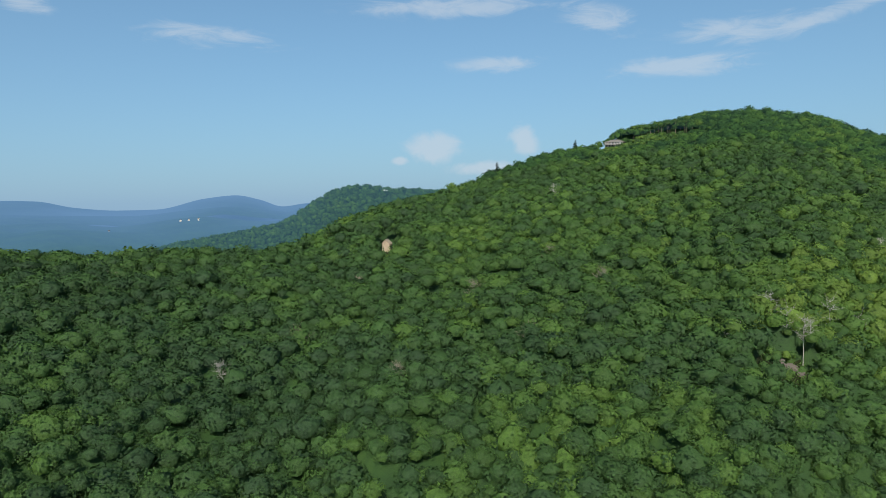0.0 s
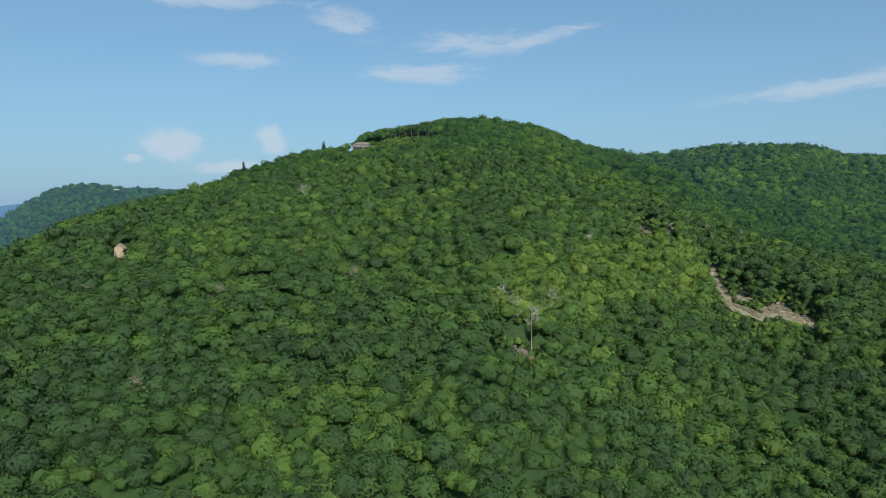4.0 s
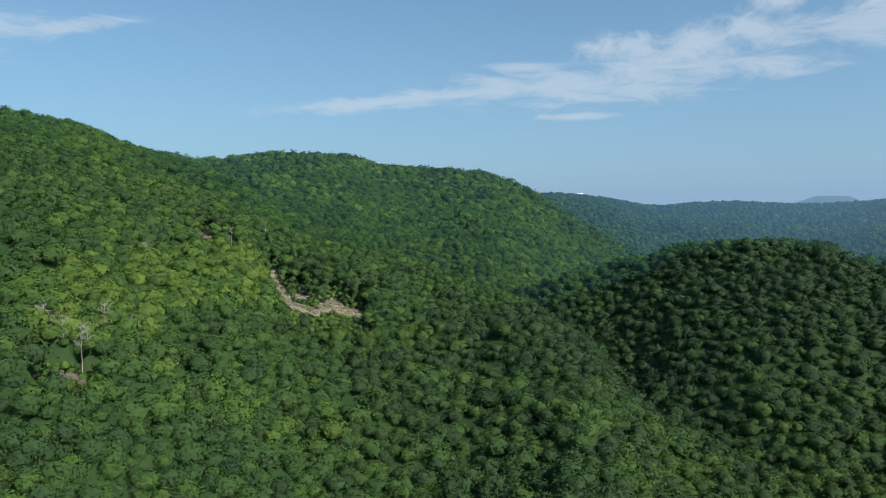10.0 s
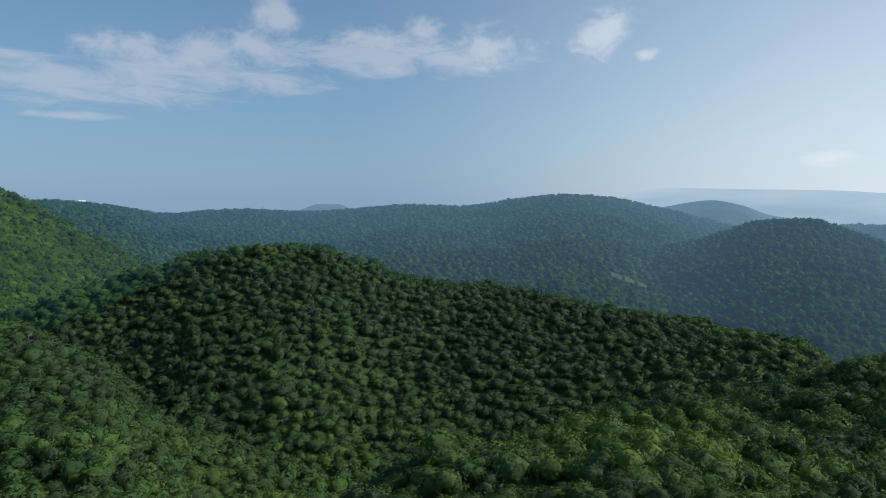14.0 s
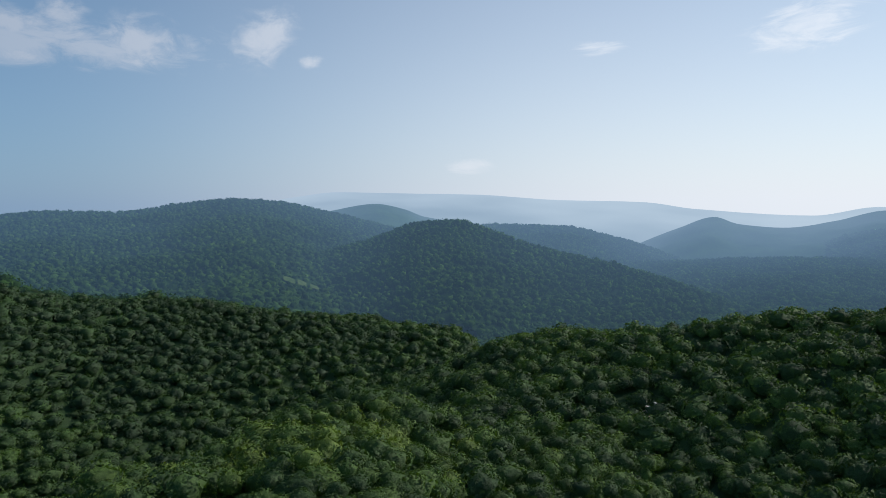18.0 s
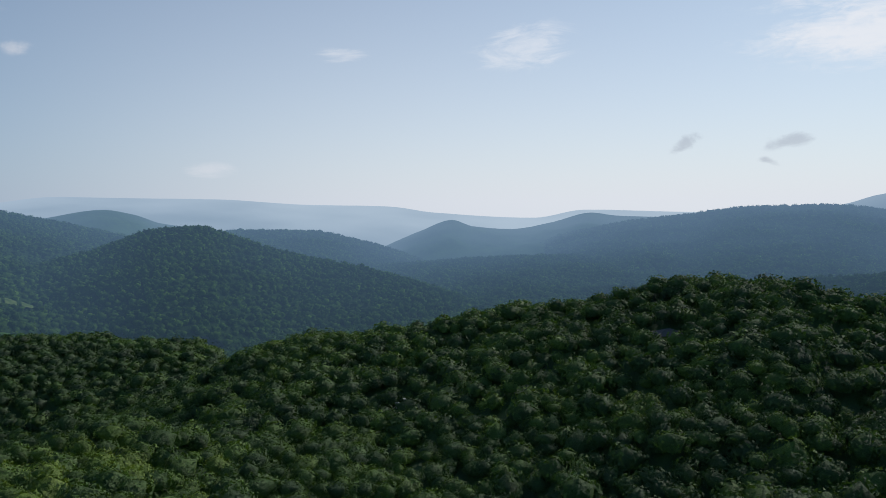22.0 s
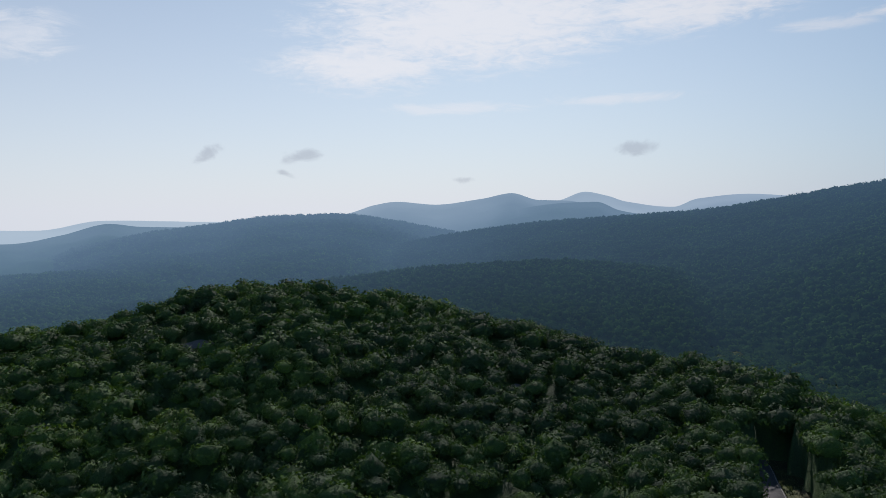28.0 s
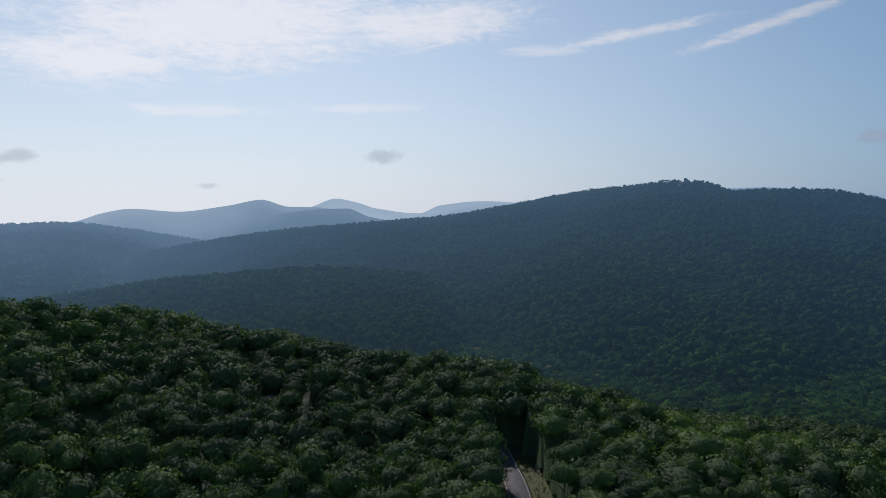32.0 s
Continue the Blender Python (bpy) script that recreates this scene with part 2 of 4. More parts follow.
def plain(name, color, rough=0.8, grain=3.0, spread=0.25, metal=0.0, second=None):
    """A surface with colour that varies in grain and in larger stains."""
    m, n = material(name)
    at = n.add("ShaderNodeNewGeometry").outputs["Position"]
    small, large = n.noise(at, grain, 4, 0.6), n.noise(at, grain * 0.12, 2, 0.5)
    dark, light = tuple(c * (1 - spread) for c in color), tuple(min(1, c * (1 + spread)) for c in color)
    col = n.ramp(small, (0.3, dark), (0.7, light))
    if second:
        col = n.mix(n.step(large, 0.45, 0.62), col, (*second, 1))
    bump = n.add("ShaderNodeBump", Strength=0.5, Distance=0.05, Height=small).outputs[0]
    b = n.add("ShaderNodeBsdfPrincipled", Base_Color=col, Roughness=rough, Metallic=metal, Normal=bump)
    finish(n, b.outputs[0])
    return m


def ground_material():
    m, n = material("forest_floor")
    g = n.add("ShaderNodeNewGeometry").outputs["Position"]
    col = n.ramp(n.noise(g, 0.35, 5, 0.6), (0.3, (0.020, 0.022, 0.012)), (0.55, (0.035, 0.045, 0.015)), (0.75, (0.055, 0.075, 0.02)))
    b = n.add("ShaderNodeBsdfDiffuse", Color=col, Normal=n.add("ShaderNodeBump", Strength=0.8, Distance=1.0, Height=n.noise(g, 0.5, 5)).outputs[0])
    # the same haze glow is mixed into the ground
    finish(n, haze_glow(n, b.outputs[0], g))
    return m


floor_mat = ground_material()
bark = plain("bark", (0.10, 0.075, 0.055), 0.9, 4.0, 0.4)

# ---------------------------------------------------------------- the lie of the land
TREE = 14.0  # height of the woods over the ground


class Ridge:
    """A ridge or hill: a crest line round the drone (bearing, distance, height angle of the tree tops, slope this side) and the slope behind it."""

    def __init__(self, *knots, back=0.35, soft=40.0, even=0.0):
        k = np.array(knots, float)
        self.a, self.soft, self.back, self.even = k[:, 0], soft, back, even
        self.r, self.z, self.f = k[:, 1], k[:, 1] * np.tan(np.radians(k[:, 2])), k[:, 3]

    @staticmethod
    def smooth(x, xs, ys):
        """Cubic through the knots, without overshoot."""
        h, d = np.diff(xs), np.diff(ys) / np.diff(xs)
        m = np.zeros_like(ys)
        m[0], m[-1] = d[0], d[-1]
        same = d[:-1] * d[1:] > 0
        m[1:-1][same] = 2 * d[:-1][same] * d[1:][same] / (d[:-1] + d[1:])[same]
        x = np.clip(x, xs[0], xs[-1])
        i = np.clip(np.searchsorted(xs, x) - 1, 0, len(h) - 1)
        t = (x - xs[i]) / h[i]
        return ((2 * t**3 - 3 * t**2 + 1) * ys[i] + (t**3 - 2 * t**2 + t) * h[i] * m[i]
                + (3 * t**2 - 2 * t**3) * ys[i + 1] + (t**3 - t**2) * h[i] * m[i + 1])

    def crest(self, a):
        return self.smooth(a, self.a, self.r), self.smooth(a, self.a, self.z), self.smooth(a, self.a, self.f)

    def top(self, a, r):
        R, Z, F = self.crest(a)
        d = r - R
        if self.even:  # notches of the crest fade out down the slope
            wide = sum(self.crest(a + q)[1] for q in (-7.0, -3.5, 0.0, 3.5, 7.0)) / 5
            Z = wide + (Z - wide) * np.exp(-np.abs(d) / self.even)
        run = np.sqrt(d * d + self.soft**2) - self.soft
        z = Z - np.where(d < 0, F, self.back) * run
        over = np.maximum(self.a[0] - a, a - self.a[-1]) * pi / 180 * r  # beyond the ends it falls away
        return z - np.maximum(over, 0) * 0.45


# the big wooded hill with its long left shoulder and its spur down to the right
MAIN = Ridge((-60, 330, -6.0, 0.20), (-40, 380, -3.6, 0.19), (-29, 390, -3.3, 0.19), (-17.3, 410, -3.7, 0.19), (-11.2, 440, -2.9, 0.20), (-6.1, 480, -0.8, 0.21),
             (0.8, 540, 0.9, 0.23), (6.8, 590, 3.0, 0.25), (12.6, 640, 4.35, 0.26), (14.3, 690, 5.1, 0.26), (18.6, 706, 5.8, 0.27), (22.5, 706, 6.15, 0.27), (27.8, 700, 5.35, 0.27),
             (31.9, 690, 3.9, 0.26), (37.6, 660, 1.9, 0.24), (43, 620, -1.2, 0.22), (49.8, 560, -4.0, 0.20), (56.7, 490, -7.0, 0.18), (63, 430, -9.2, 0.15),
             (66.6, 380, -11.8, 0.10), (70, 330, -16.5, 0.05), back=0.38)
# the ridge that runs on behind it
BEHIND = Ridge((28, 1050, 2.0, 0.25), (33.6, 1050, 3.5, 0.25), (36.5, 1050, 3.05, 0.25), (41.6, 1040, 3.6, 0.25), (46.7, 1030, 3.45, 0.26), (50.5, 1020, 2.65, 0.28),
               (58.1, 1000, 2.0, 0.31), (60.7, 1000, 1.2, 0.32), (62.9, 1000, 0.1, 0.33), (66, 980, -2.0, 0.33), (72, 950, -5.5, 0.30), back=0.3)
# the dark hill across the valley
ACROSS = Ridge((58, 600, -9.0, 0.40), (64, 590, -6.9, 0.42), (70, 580, -5.2, 0.45), (75, 570, -3.75, 0.46), (80, 560, -3.33, 0.46), (83, 555, -3.65, 0.46),
               (87, 550, -4.9, 0.45), (92.3, 540, -6.5, 0.42), (98, 540, -7.0, 0.40), (104, 530, -8.0, 0.36), (110.5, 510, -9.2, 0.30), (116, 490, -9.9, 0.25),
               (120.5, 470, -10.7, 0.2), (124, 450, -13.0, 0.15), back=0.4)
# the near wooded knoll, and its shoulder
KNOLL = Ridge((122, 330, -12.5, 0.08), (127.3, 330, -10.9, 0.12), (134.2, 320, -10.3, 0.16), (142.5, 310, -9.2, 0.20), (147.1, 305, -8.4, 0.23), (154.5, 300, -7.4, 0.25),
              (158.6, 300, -6.3, 0.27), (162.5, 295, -6.1, 0.28), (166, 290, -5.9, 0.28), (170.3, 285, -6.85, 0.27), (175.9, 280, -7.4, 0.25), (181.9, 265, -9.4, 0.22),
              (187.9, 250, -10.9, 0.18), (194.9, 235, -12.2, 0.12), (201.5, 215, -13.2, 0.08), (209.8, 195, -15.2, 0.05), (220, 175, -17.5, 0.02), (240, 160, -20, 0.0), back=0.42, soft=22)
SHOULDER = Ridge((92, 165, -21.0, 0.05), (95.4, 175, -19.9, 0.02), (101.9, 190, -18.4, 0.0), (108.8, 205, -16.1, -0.03), (113, 210, -15.9, -0.04),
                 (120.5, 210, -17.2, 0.0), (130, 205, -18.5, 0.04), back=0.6, soft=14)
NEAR = (MAIN, BEHIND, ACROSS, KNOLL, SHOULDER)
# hills of the distance: ridge, what it is, depth of its near slope, spacing of its tree crowns (0: too far to tell)
FAR = (
    (Ridge((-26, 1450, -4.0, 0.30), (-20.2, 1450, -2.83, 0.30), (-13.3, 1480, -1.58, 0.30), (-10.2, 1500, 0.16, 0.30), (-9, 1500, 0.87, 0.3), (-7, 1500, 1.3, 0.3),
           (-3.8, 1500, 0.97, 0.3), (-1, 1500, 0.83, 0.3), (6, 1500, 0.0, 0.3)), "a wooded hill in blue haze", 420, 11),
    (Ridge((60, 1700, -0.3, 0.13), (64, 1750, 0.15, 0.13), (67.5, 1800, -0.16, 0.13), (72.3, 1850, -0.9, 0.13), (77, 1900, -0.63, 0.13), (82.4, 1900, -0.84, 0.13), (91, 1900, -0.36, 0.13),
           (95, 1900, -0.45, 0.13), (100.8, 1900, 0.24, 0.14), (103.5, 1900, 0.43, 0.14), (106, 1900, 0.29, 0.14), (110.9, 1900, -0.69, 0.14), (116, 1900, -2.0, 0.14)), "a long wooded ridge in haze", 1100, 12),
    (Ridge((108, 1300, -4.6, 0.24), (111.3, 1320, -3.6, 0.25), (114, 1340, -2.95, 0.25), (116.3, 1350, -2.1, 0.25), (118.3, 1350, -1.55, 0.25), (121.2, 1350, -1.4, 0.25), (123.2, 1350, -2.0, 0.25),
           (127.8, 1330, -3.6, 0.24), (136.5, 1250, -5.7, 0.2), (142, 1200, -7.5, 0.2)), "a domed wooded hill in blue haze", 480, 11),
    (Ridge((150, 1300, -7.0, 0.12), (162, 1250, -6.2, 0.12), (171.1, 1200, -5.4, 0.13), (178, 1200, -4.75, 0.14), (188, 1200, -4.4, 0.15), (196, 1150, -5.0, 0.16)), "a low wooded bench in haze", 520, 11),
    (Ridge((174, 1900, -3.0, 0.15), (177.4, 1900, -2.4, 0.15), (185.7, 1850, -1.3, 0.16), (194.7, 1800, -0.75, 0.18), (199.3, 1780, -0.4, 0.19), (203.6, 1760, 0.3, 0.2), (208, 1750, 1.1, 0.2), (212.6, 1740, 1.63, 0.2),
           (216.9, 1730, 2.0, 0.2), (219, 1730, 1.75, 0.2), (220.8, 1730, 1.05, 0.2), (224.3, 1720, 1.15, 0.2), (227, 1720, 1.0, 0.2), (231, 1700, 0.1, 0.2), (238, 1700, -1.5, 0.2), even=110.0), "a broad wooded mountain", 1150, 12),
    (Ridge((122, 2100, -2.0, 0.12), (124, 2100, -1.83, 0.12), (129.7, 2100, -2.0, 0.12), (134.2, 2100, -2.95, 0.12), (138, 2100, -4.2, 0.12)), "a hazy ridge behind the domed hill", 600, 13),
    (Ridge((135, 2700, -3.8, 0.1), (138.6, 2700, -2.3, 0.15), (141.3, 2700, -1.4, 0.2), (143, 2700, -1.95, 0.15), (146.2, 2700, -2.2, 0.1), (149.5, 2750, -1.66, 0.1), (152.5, 2800, -0.93, 0.1),
           (154.5, 2800, -1.2, 0.1), (160, 2800, -1.4, 0.1)), "a hazy ridge with a small cone", 700, 0),
    (Ridge((150, 2300, -2.6, 0.13), (153.2, 2300, -1.93, 0.13), (156.3, 2300, -1.4, 0.13), (160, 2300, -1.0, 0.14), (164.2, 2300, -0.5, 0.14), (169.8, 2300, -0.43, 0.14), (173.4, 2300, -0.88, 0.14), (176.5, 2300, -1.5, 0.13),
           (180, 2300, -2.2, 0.13)), "a rounded ridge in blue haze", 900, 15),
    (Ridge((167, 3500, -1.2, 0.15), (170.7, 3500, -0.4, 0.15), (172.4, 3500, 0.15, 0.15), (174.2, 3500, 0.4, 0.15), (177.5, 3500, 0.13, 0.15), (181.2, 3500, 0.54, 0.15), (183.7, 3500, 0.97, 0.15), (185.8, 3500, 0.38, 0.15),
           (188.1, 3500, 0.3, 0.15), (191, 3500, -0.5, 0.15)), "blue mountains", 1300, 0),
    (Ridge((179, 3000, -1.6, 0.15), (184.4, 3000, -0.29, 0.15), (188.1, 3000, 0.12, 0.15), (190.4, 3000, 0.16, 0.15), (192.2, 3000, -0.54, 0.15), (196, 3000, -1.2, 0.15)), "a blue hazy spur", 600, 0),
    (Ridge((185, 4450, -0.2, 0.15), (187.6, 4450, 0.36, 0.15), (189.5, 4450, 0.97, 0.15), (191.3, 4450, 0.62, 0.15), (192.7, 4450, 0.14, 0.15), (196.3, 4450, -0.32, 0.15), (198, 4450, 0.28, 0.15), (201.5, 4450, 0.58, 0.15),
           (206, 4450, 0.3, 0.15), (222, 4450, 1.2, 0.15), (230, 4450, 0.4, 0.15)), "pale blue far mountains", 1800, 0),
    (Ridge((106, 4600, 0.1, 0.15), (108.3, 4600, 0.45, 0.15), (111.4, 4600, 0.8, 0.15), (116, 4600, 0.68, 0.15), (122.8, 4600, 0.5, 0.15), (129.4, 4600, 0.0, 0.15), (136, 4600, -0.23, 0.15), (140, 4600, -0.8, 0.15),
           (148, 4600, -1.3, 0.15), (152, 4600, -0.7, 0.15), (158, 4600, -0.9, 0.15), (168, 4600, -1.2, 0.15)), "pale far mountains lost in haze", 2000, 0),
    (Ridge((106, 2600, -1.4, 0.15), (110.9, 2600, -0.69, 0.15), (114.6, 2600, -0.17, 0.15), (116.8, 2600, -0.59, 0.15), (118.6, 2600, -1.28, 0.15), (123, 2600, -1.9, 0.15)), "a hazy wooded hilltop", 500, 0),
    (Ridge((80, 3000, -1.3, 0.2), (82.3, 3000, -0.7, 0.2), (83.4, 3000, -0.36, 0.2), (85.1, 3000, -0.37, 0.2), (86.2, 3000, -0.8, 0.2), (88, 3000, -1.4, 0.2)), "a small flat-topped blue hill", 300, 0),
    (Ridge((-42, 4500, 0.3, 0.15), (-32.2, 4500, 0.37, 0.15), (-30.2, 4500, 0.3, 0.15), (-27.8, 4500, -0.2, 0.15), (-24.8, 4500, -0.47, 0.15), (-22.3, 4500, -0.45, 0.15), (-18.8, 4500, 0.31, 0.15), (-16.5, 4500, 0.54, 0.15),
           (-14.6, 4500, 0.15, 0.15), (-12.9, 4500, -0.4, 0.15), (-11, 4500, -0.18, 0.15), (-5, 4500, 0.0, 0.15)), "blue far mountains", 1800, 0),
    (Ridge((-42, 3300, -1.0, 0.09), (-32.3, 3300, -1.27, 0.09), (-28.9, 3300, -1.26, 0.09), (-25.2, 3300, -1.67, 0.09), (-19.3, 3300, -1.08, 0.09), (-14.2, 3300, -1.56, 0.09), (-8, 3300, -1.3, 0.09)), "a low blue ridge in the wide valley", 1300, 0),
    (Ridge((-42, 2950, -2.5, 0.07), (-33, 2950, -2.1, 0.07), (-29, 2950, -1.75, 0.07), (-24.5, 2950, -2.1, 0.07), (-21, 2950, -2.2, 0.07), (-16, 2950, -1.9, 0.07), (-11, 2950, -2.2, 0.07)), "low wooded hills of the wide valley", 700, 0),
    (Ridge((-42, 3800, -0.3, 0.1), (-34, 3800, -0.55, 0.1), (-28.5, 3800, -0.75, 0.1), (-24, 3800, -0.9, 0.1), (-20, 3800, -0.55, 0.1), (-17, 3800, -0.35, 0.1), (-13.5, 3800, -0.75, 0.1), (-10, 3800, -1.0, 0.1)), "a blue middle ridge of the wide valley", 400, 0),
    (Ridge((118, 1750, -5.4, 0.04), (130, 1750, -5.2, 0.04), (140, 1800, -4.6, 0.04), (150, 1850, -4.2, 0.04), (160, 1800, -4.6, 0.05), (172, 1700, -4.4, 0.06), (182, 1650, -4.2, 0.06)), "the wooded floor of a hazy valley", 800, 13),
)


def rolling(x, y, size, seed):
    """Gentle unevenness of the ground, about -1 to 1."""
    k = 2 * pi / size
    v = 0
    for i in range(4):
        b = seed + 2.4 * i
        v = v + np.sin(k * (1 + 0.37 * i) * (x * cos(b) + y * sin(b)) + 1.7 * seed + i * 2.1) / (1 + 0.5 * i)
    return v / 2.2


def blend(parts, soft):
    top = np.max(parts, axis=0)
    return top + soft * np.log(sum(np.exp((p - top) / soft) for p in parts))


def valley(r):
    return np.interp(r, (0, 150, 300, 450, 700, 1500, 3000, 5000), (-86, -98, -128, -140, -165, -180, -215, -230))


def canopy(x, y):
    """Height of the tree tops over the drone's own height, for the land within about a kilometre."""
    r = np.hypot(x, y)
    a = np.degrees(np.arctan2(x, y))
    a = np.where(a < -60, a + 360, a)
    z = blend([q.top(a, r) for q in NEAR] + [valley(r)], 5.0)
    return z + (rolling(x, y, 95, 0.6) * 2.2 + rolling(x, y, 41, 2.1) * 1.0) * np.clip((r - 60) / 150, 0, 1)


def ground_z(x, y):
    return EYE_Z + canopy(np.asarray(x, float), np.asarray(y, float)) - TREE


def mesh_object(name, verts, faces, mat, smooth=True, tone=None, normals=None):
    """One mesh object from arrays; faces: an (n, 3) or (n, 4) array."""
    me = bpy.data.meshes.new(name)
    verts, faces = np.asarray(verts, np.float32), np.asarray(faces, np.int32)
    k = faces.shape[1]
    me.vertices.add(len(verts)), me.loops.add(faces.size), me.polygons.add(len(faces))
    me.vertices.foreach_set("co", verts.ravel())
    me.loops.foreach_set("vertex_index", faces.ravel())
    me.polygons.foreach_set("loop_start", np.arange(0, faces.size, k, dtype=np.int32))
    me.polygons.foreach_set("use_smooth", np.full(len(faces), smooth))
    if tone is not None:
        me.attributes.new("tone", "FLOAT", "POINT").data.foreach_set("value", np.asarray(tone, np.float32))
    me.materials.append(mat)
    me.update(calc_edges=True)
    if normals is not None:  # leaves share the roundness of their crown
        n = np.asarray(normals, np.float32)
        me.attributes.new("custom_normal", "FLOAT_VECTOR", "POINT").data.foreach_set("vector", n.ravel())
    return new(name, me)


def polar_sheet(a0, a1, na, radii, top, wrap=False):
    """Vertices and faces of a sheet over a range of bearings and distances."""
    aa = np.linspace(a0, a1, na, endpoint=not wrap)
    A, R = np.meshgrid(aa, radii, indexing="ij")
    X, Y = R * np.sin(np.radians(A)), R * np.cos(np.radians(A))
    V = np.column_stack([X.ravel(), Y.ravel(), top(A, R, X, Y).ravel()])
    m = len(radii)
    i, j = np.meshgrid(np.arange(na if wrap else na - 1), np.arange(m - 1), indexing="ij")
    i2 = (i + 1) % na
    F = np.column_stack([(i * m + j).ravel(), (i * m + j + 1).ravel(), (i2 * m + j + 1).ravel(), (i2 * m + j).ravel()])
    return V, F


radii = np.concatenate([np.linspace(0.01, 700, 90), np.geomspace(706, 4950, 44)])
V, F = polar_sheet(-60, 300, 480, radii, lambda A, R, X, Y: ground_z(X, Y), wrap=True)
tagged(mesh_object("ground", V, F, floor_mat), "dark forest floor of the mountain slopes and valley", "ground", kind="structure")

# ---------------------------------------------------------------- trees
rng = np.random.default_rng(7)


def icosphere(level):
    bm = bmesh.new()
    bmesh.ops.create_icosphere(bm, subdivisions=level, radius=1.0)
    v = np.array([p.co[:] for p in bm.verts])
    f = np.array([[p.index for p in q.verts] for q in bm.faces])
    bm.free()
    return v, f


ICO1, ICO2 = icosphere(1), icosphere(2)


def unit(v):
    return v / (np.linalg.norm(v, axis=-1, keepdims=True) + 1e-9)


def vertex_normals(v, f):
    n = np.zeros_like(v)
    fn = np.cross(v[f[:, 1]] - v[f[:, 0]], v[f[:, 2]] - v[f[:, 0]])
    for k in range(3):
        np.add.at(n, f[:, k], fn)
    return unit(n)


def crown_shape(g, clumps, ball, cards, size, flat=0.92, small=(0.28, 0.44), rough=0.24):
    """A broad crown of about unit radius: uneven leaf clumps round an inner dome, covered with small leaf sprays."""
    bv, bf = ball
    lean = g.uniform(0, 2 * pi)
    centres, radii = [np.array([0, 0, 0.12])], [0.62]
    for k in range(1, clumps):
        t = 2.4 * k + g.uniform(-0.5, 0.5)
        h = 1 - 1.05 * (k - 0.5) / clumps + g.uniform(-0.12, 0.12)
        q = np.sqrt(max(0.03, 1 - max(min(h, 1), 0) ** 2)) * g.uniform(0.52, 0.78) * (1 + 0.14 * cos(t - lean))
        centres.append(np.array([q * cos(t), q * sin(t), h * 0.52 + g.uniform(-0.06, 0.08)])), radii.append(g.uniform(*small))
    C, Q = np.array(centres), np.array(radii)
    reach = np.full(len(bv), 0.5)  # how far out the clumps come in each direction
    for c, rad in zip(C, Q):
        along = bv @ c
        under = along**2 - (c @ c - rad**2)
        reach = np.maximum(reach, np.where(under > 0, along + np.sqrt(np.maximum(under, 0)), 0))
    v = bv * (0.90 * reach)[:, None]
    f = bf[bv[bf][:, :, 2].mean(axis=1) > -0.45]
    n = unit(vertex_normals(v, f) + g.normal(size=v.shape) * 0.2)
    if cards:
        m = cards * 5
        k = g.choice(clumps, m, p=Q**2 / (Q**2).sum())
        d = unit(g.normal(size=(m, 3)))
        p = C[k] + d * Q[k][:, None]
        gap = np.linalg.norm(p[:, None] - C[None], axis=2) / Q[None]
        gap[np.arange(m), k] = 9
        keep = np.nonzero((gap.min(axis=1) > 0.93) & (d[:, 2] > -0.55) & (p[:, 2] > -0.22))[0][:cards]
        p, d, k = p[keep], d[keep], k[keep]
        cards = len(p)
        p = p + d * g.uniform(-0.03, 0.05, (cards, 1))
        face = unit(d + g.normal(size=(cards, 3)) * 0.32)
        u = unit(np.cross(face, g.normal(size=(cards, 3))))
        o = np.cross(face, u)
        s = size * g.uniform(0.55, 1.35, (cards, 1))
        tri = np.stack([p + u * s, p - u * s * 0.6 + o * s * 0.8, p - u * s * 0.5 - o * s * 0.9], axis=1).reshape(-1, 3)
        cn = np.repeat(unit(d * 0.95 + unit(p) * 0.55 + np.array([0, 0, 0.05]) + g.normal(size=(cards, 3)) * rough), 3, axis=0)
        f = np.vstack([f, np.arange(3 * cards).reshape(-1, 3) + len(v)])
        v, n = np.vstack([v, tri]), np.vstack([n, cn])
    v = v * np.array([1, 1, flat])
    used = np.unique(f)
    remap = np.zeros(len(v), int)
    remap[used] = np.arange(len(used))
    return v[used], remap[f], n[used]


def stand(name, x, y, top, radius, shapes, mat, tone):
    """Many crowns in one mesh: shapes turned and sized tree by tree."""
    vs, fs, ts, ns, n = [], [], [], [], 0
    pick = rng.integers(0, len(shapes), len(x))
    for k, (v, f, rn) in enumerate(shapes):
        i = np.nonzero(pick == k)[0]
        if not len(i):
            continue
        t = rng.uniform(0, 2 * pi, len(i))
        c, s = np.cos(t)[:, None], np.sin(t)[:, None]
        R = radius[i][:, None]
        tall = rng.uniform(0.9, 1.25, len(i))[:, None]
        vx, vy, vz = v[:, 0][None], v[:, 1][None], v[:, 2][None]
        P = np.stack([x[i][:, None] + (vx * c - vy * s) * R, y[i][:, None] + (vx * s + vy * c) * R,
                      top[i][:, None] + (vz - v[:, 2].max()) * R * tall], axis=2)
        vs.append(P.reshape(-1, 3))
        ux, uy, uz = rn[:, 0][None], rn[:, 1][None], rn[:, 2][None]
        ns.append(np.stack([ux * c - uy * s, ux * s + uy * c, uz + 0 * c], axis=2).reshape(-1, 3))
        fs.append((f[None] + (n + np.arange(len(i)) * len(v))[:, None, None]).reshape(-1, 3))
        ts.append(np.repeat(tone[i], len(v)))
        n += len(i) * len(v)
    return mesh_object(name, np.vstack(vs), np.vstack(fs), mat, True, np.concatenate(ts), np.vstack(ns))


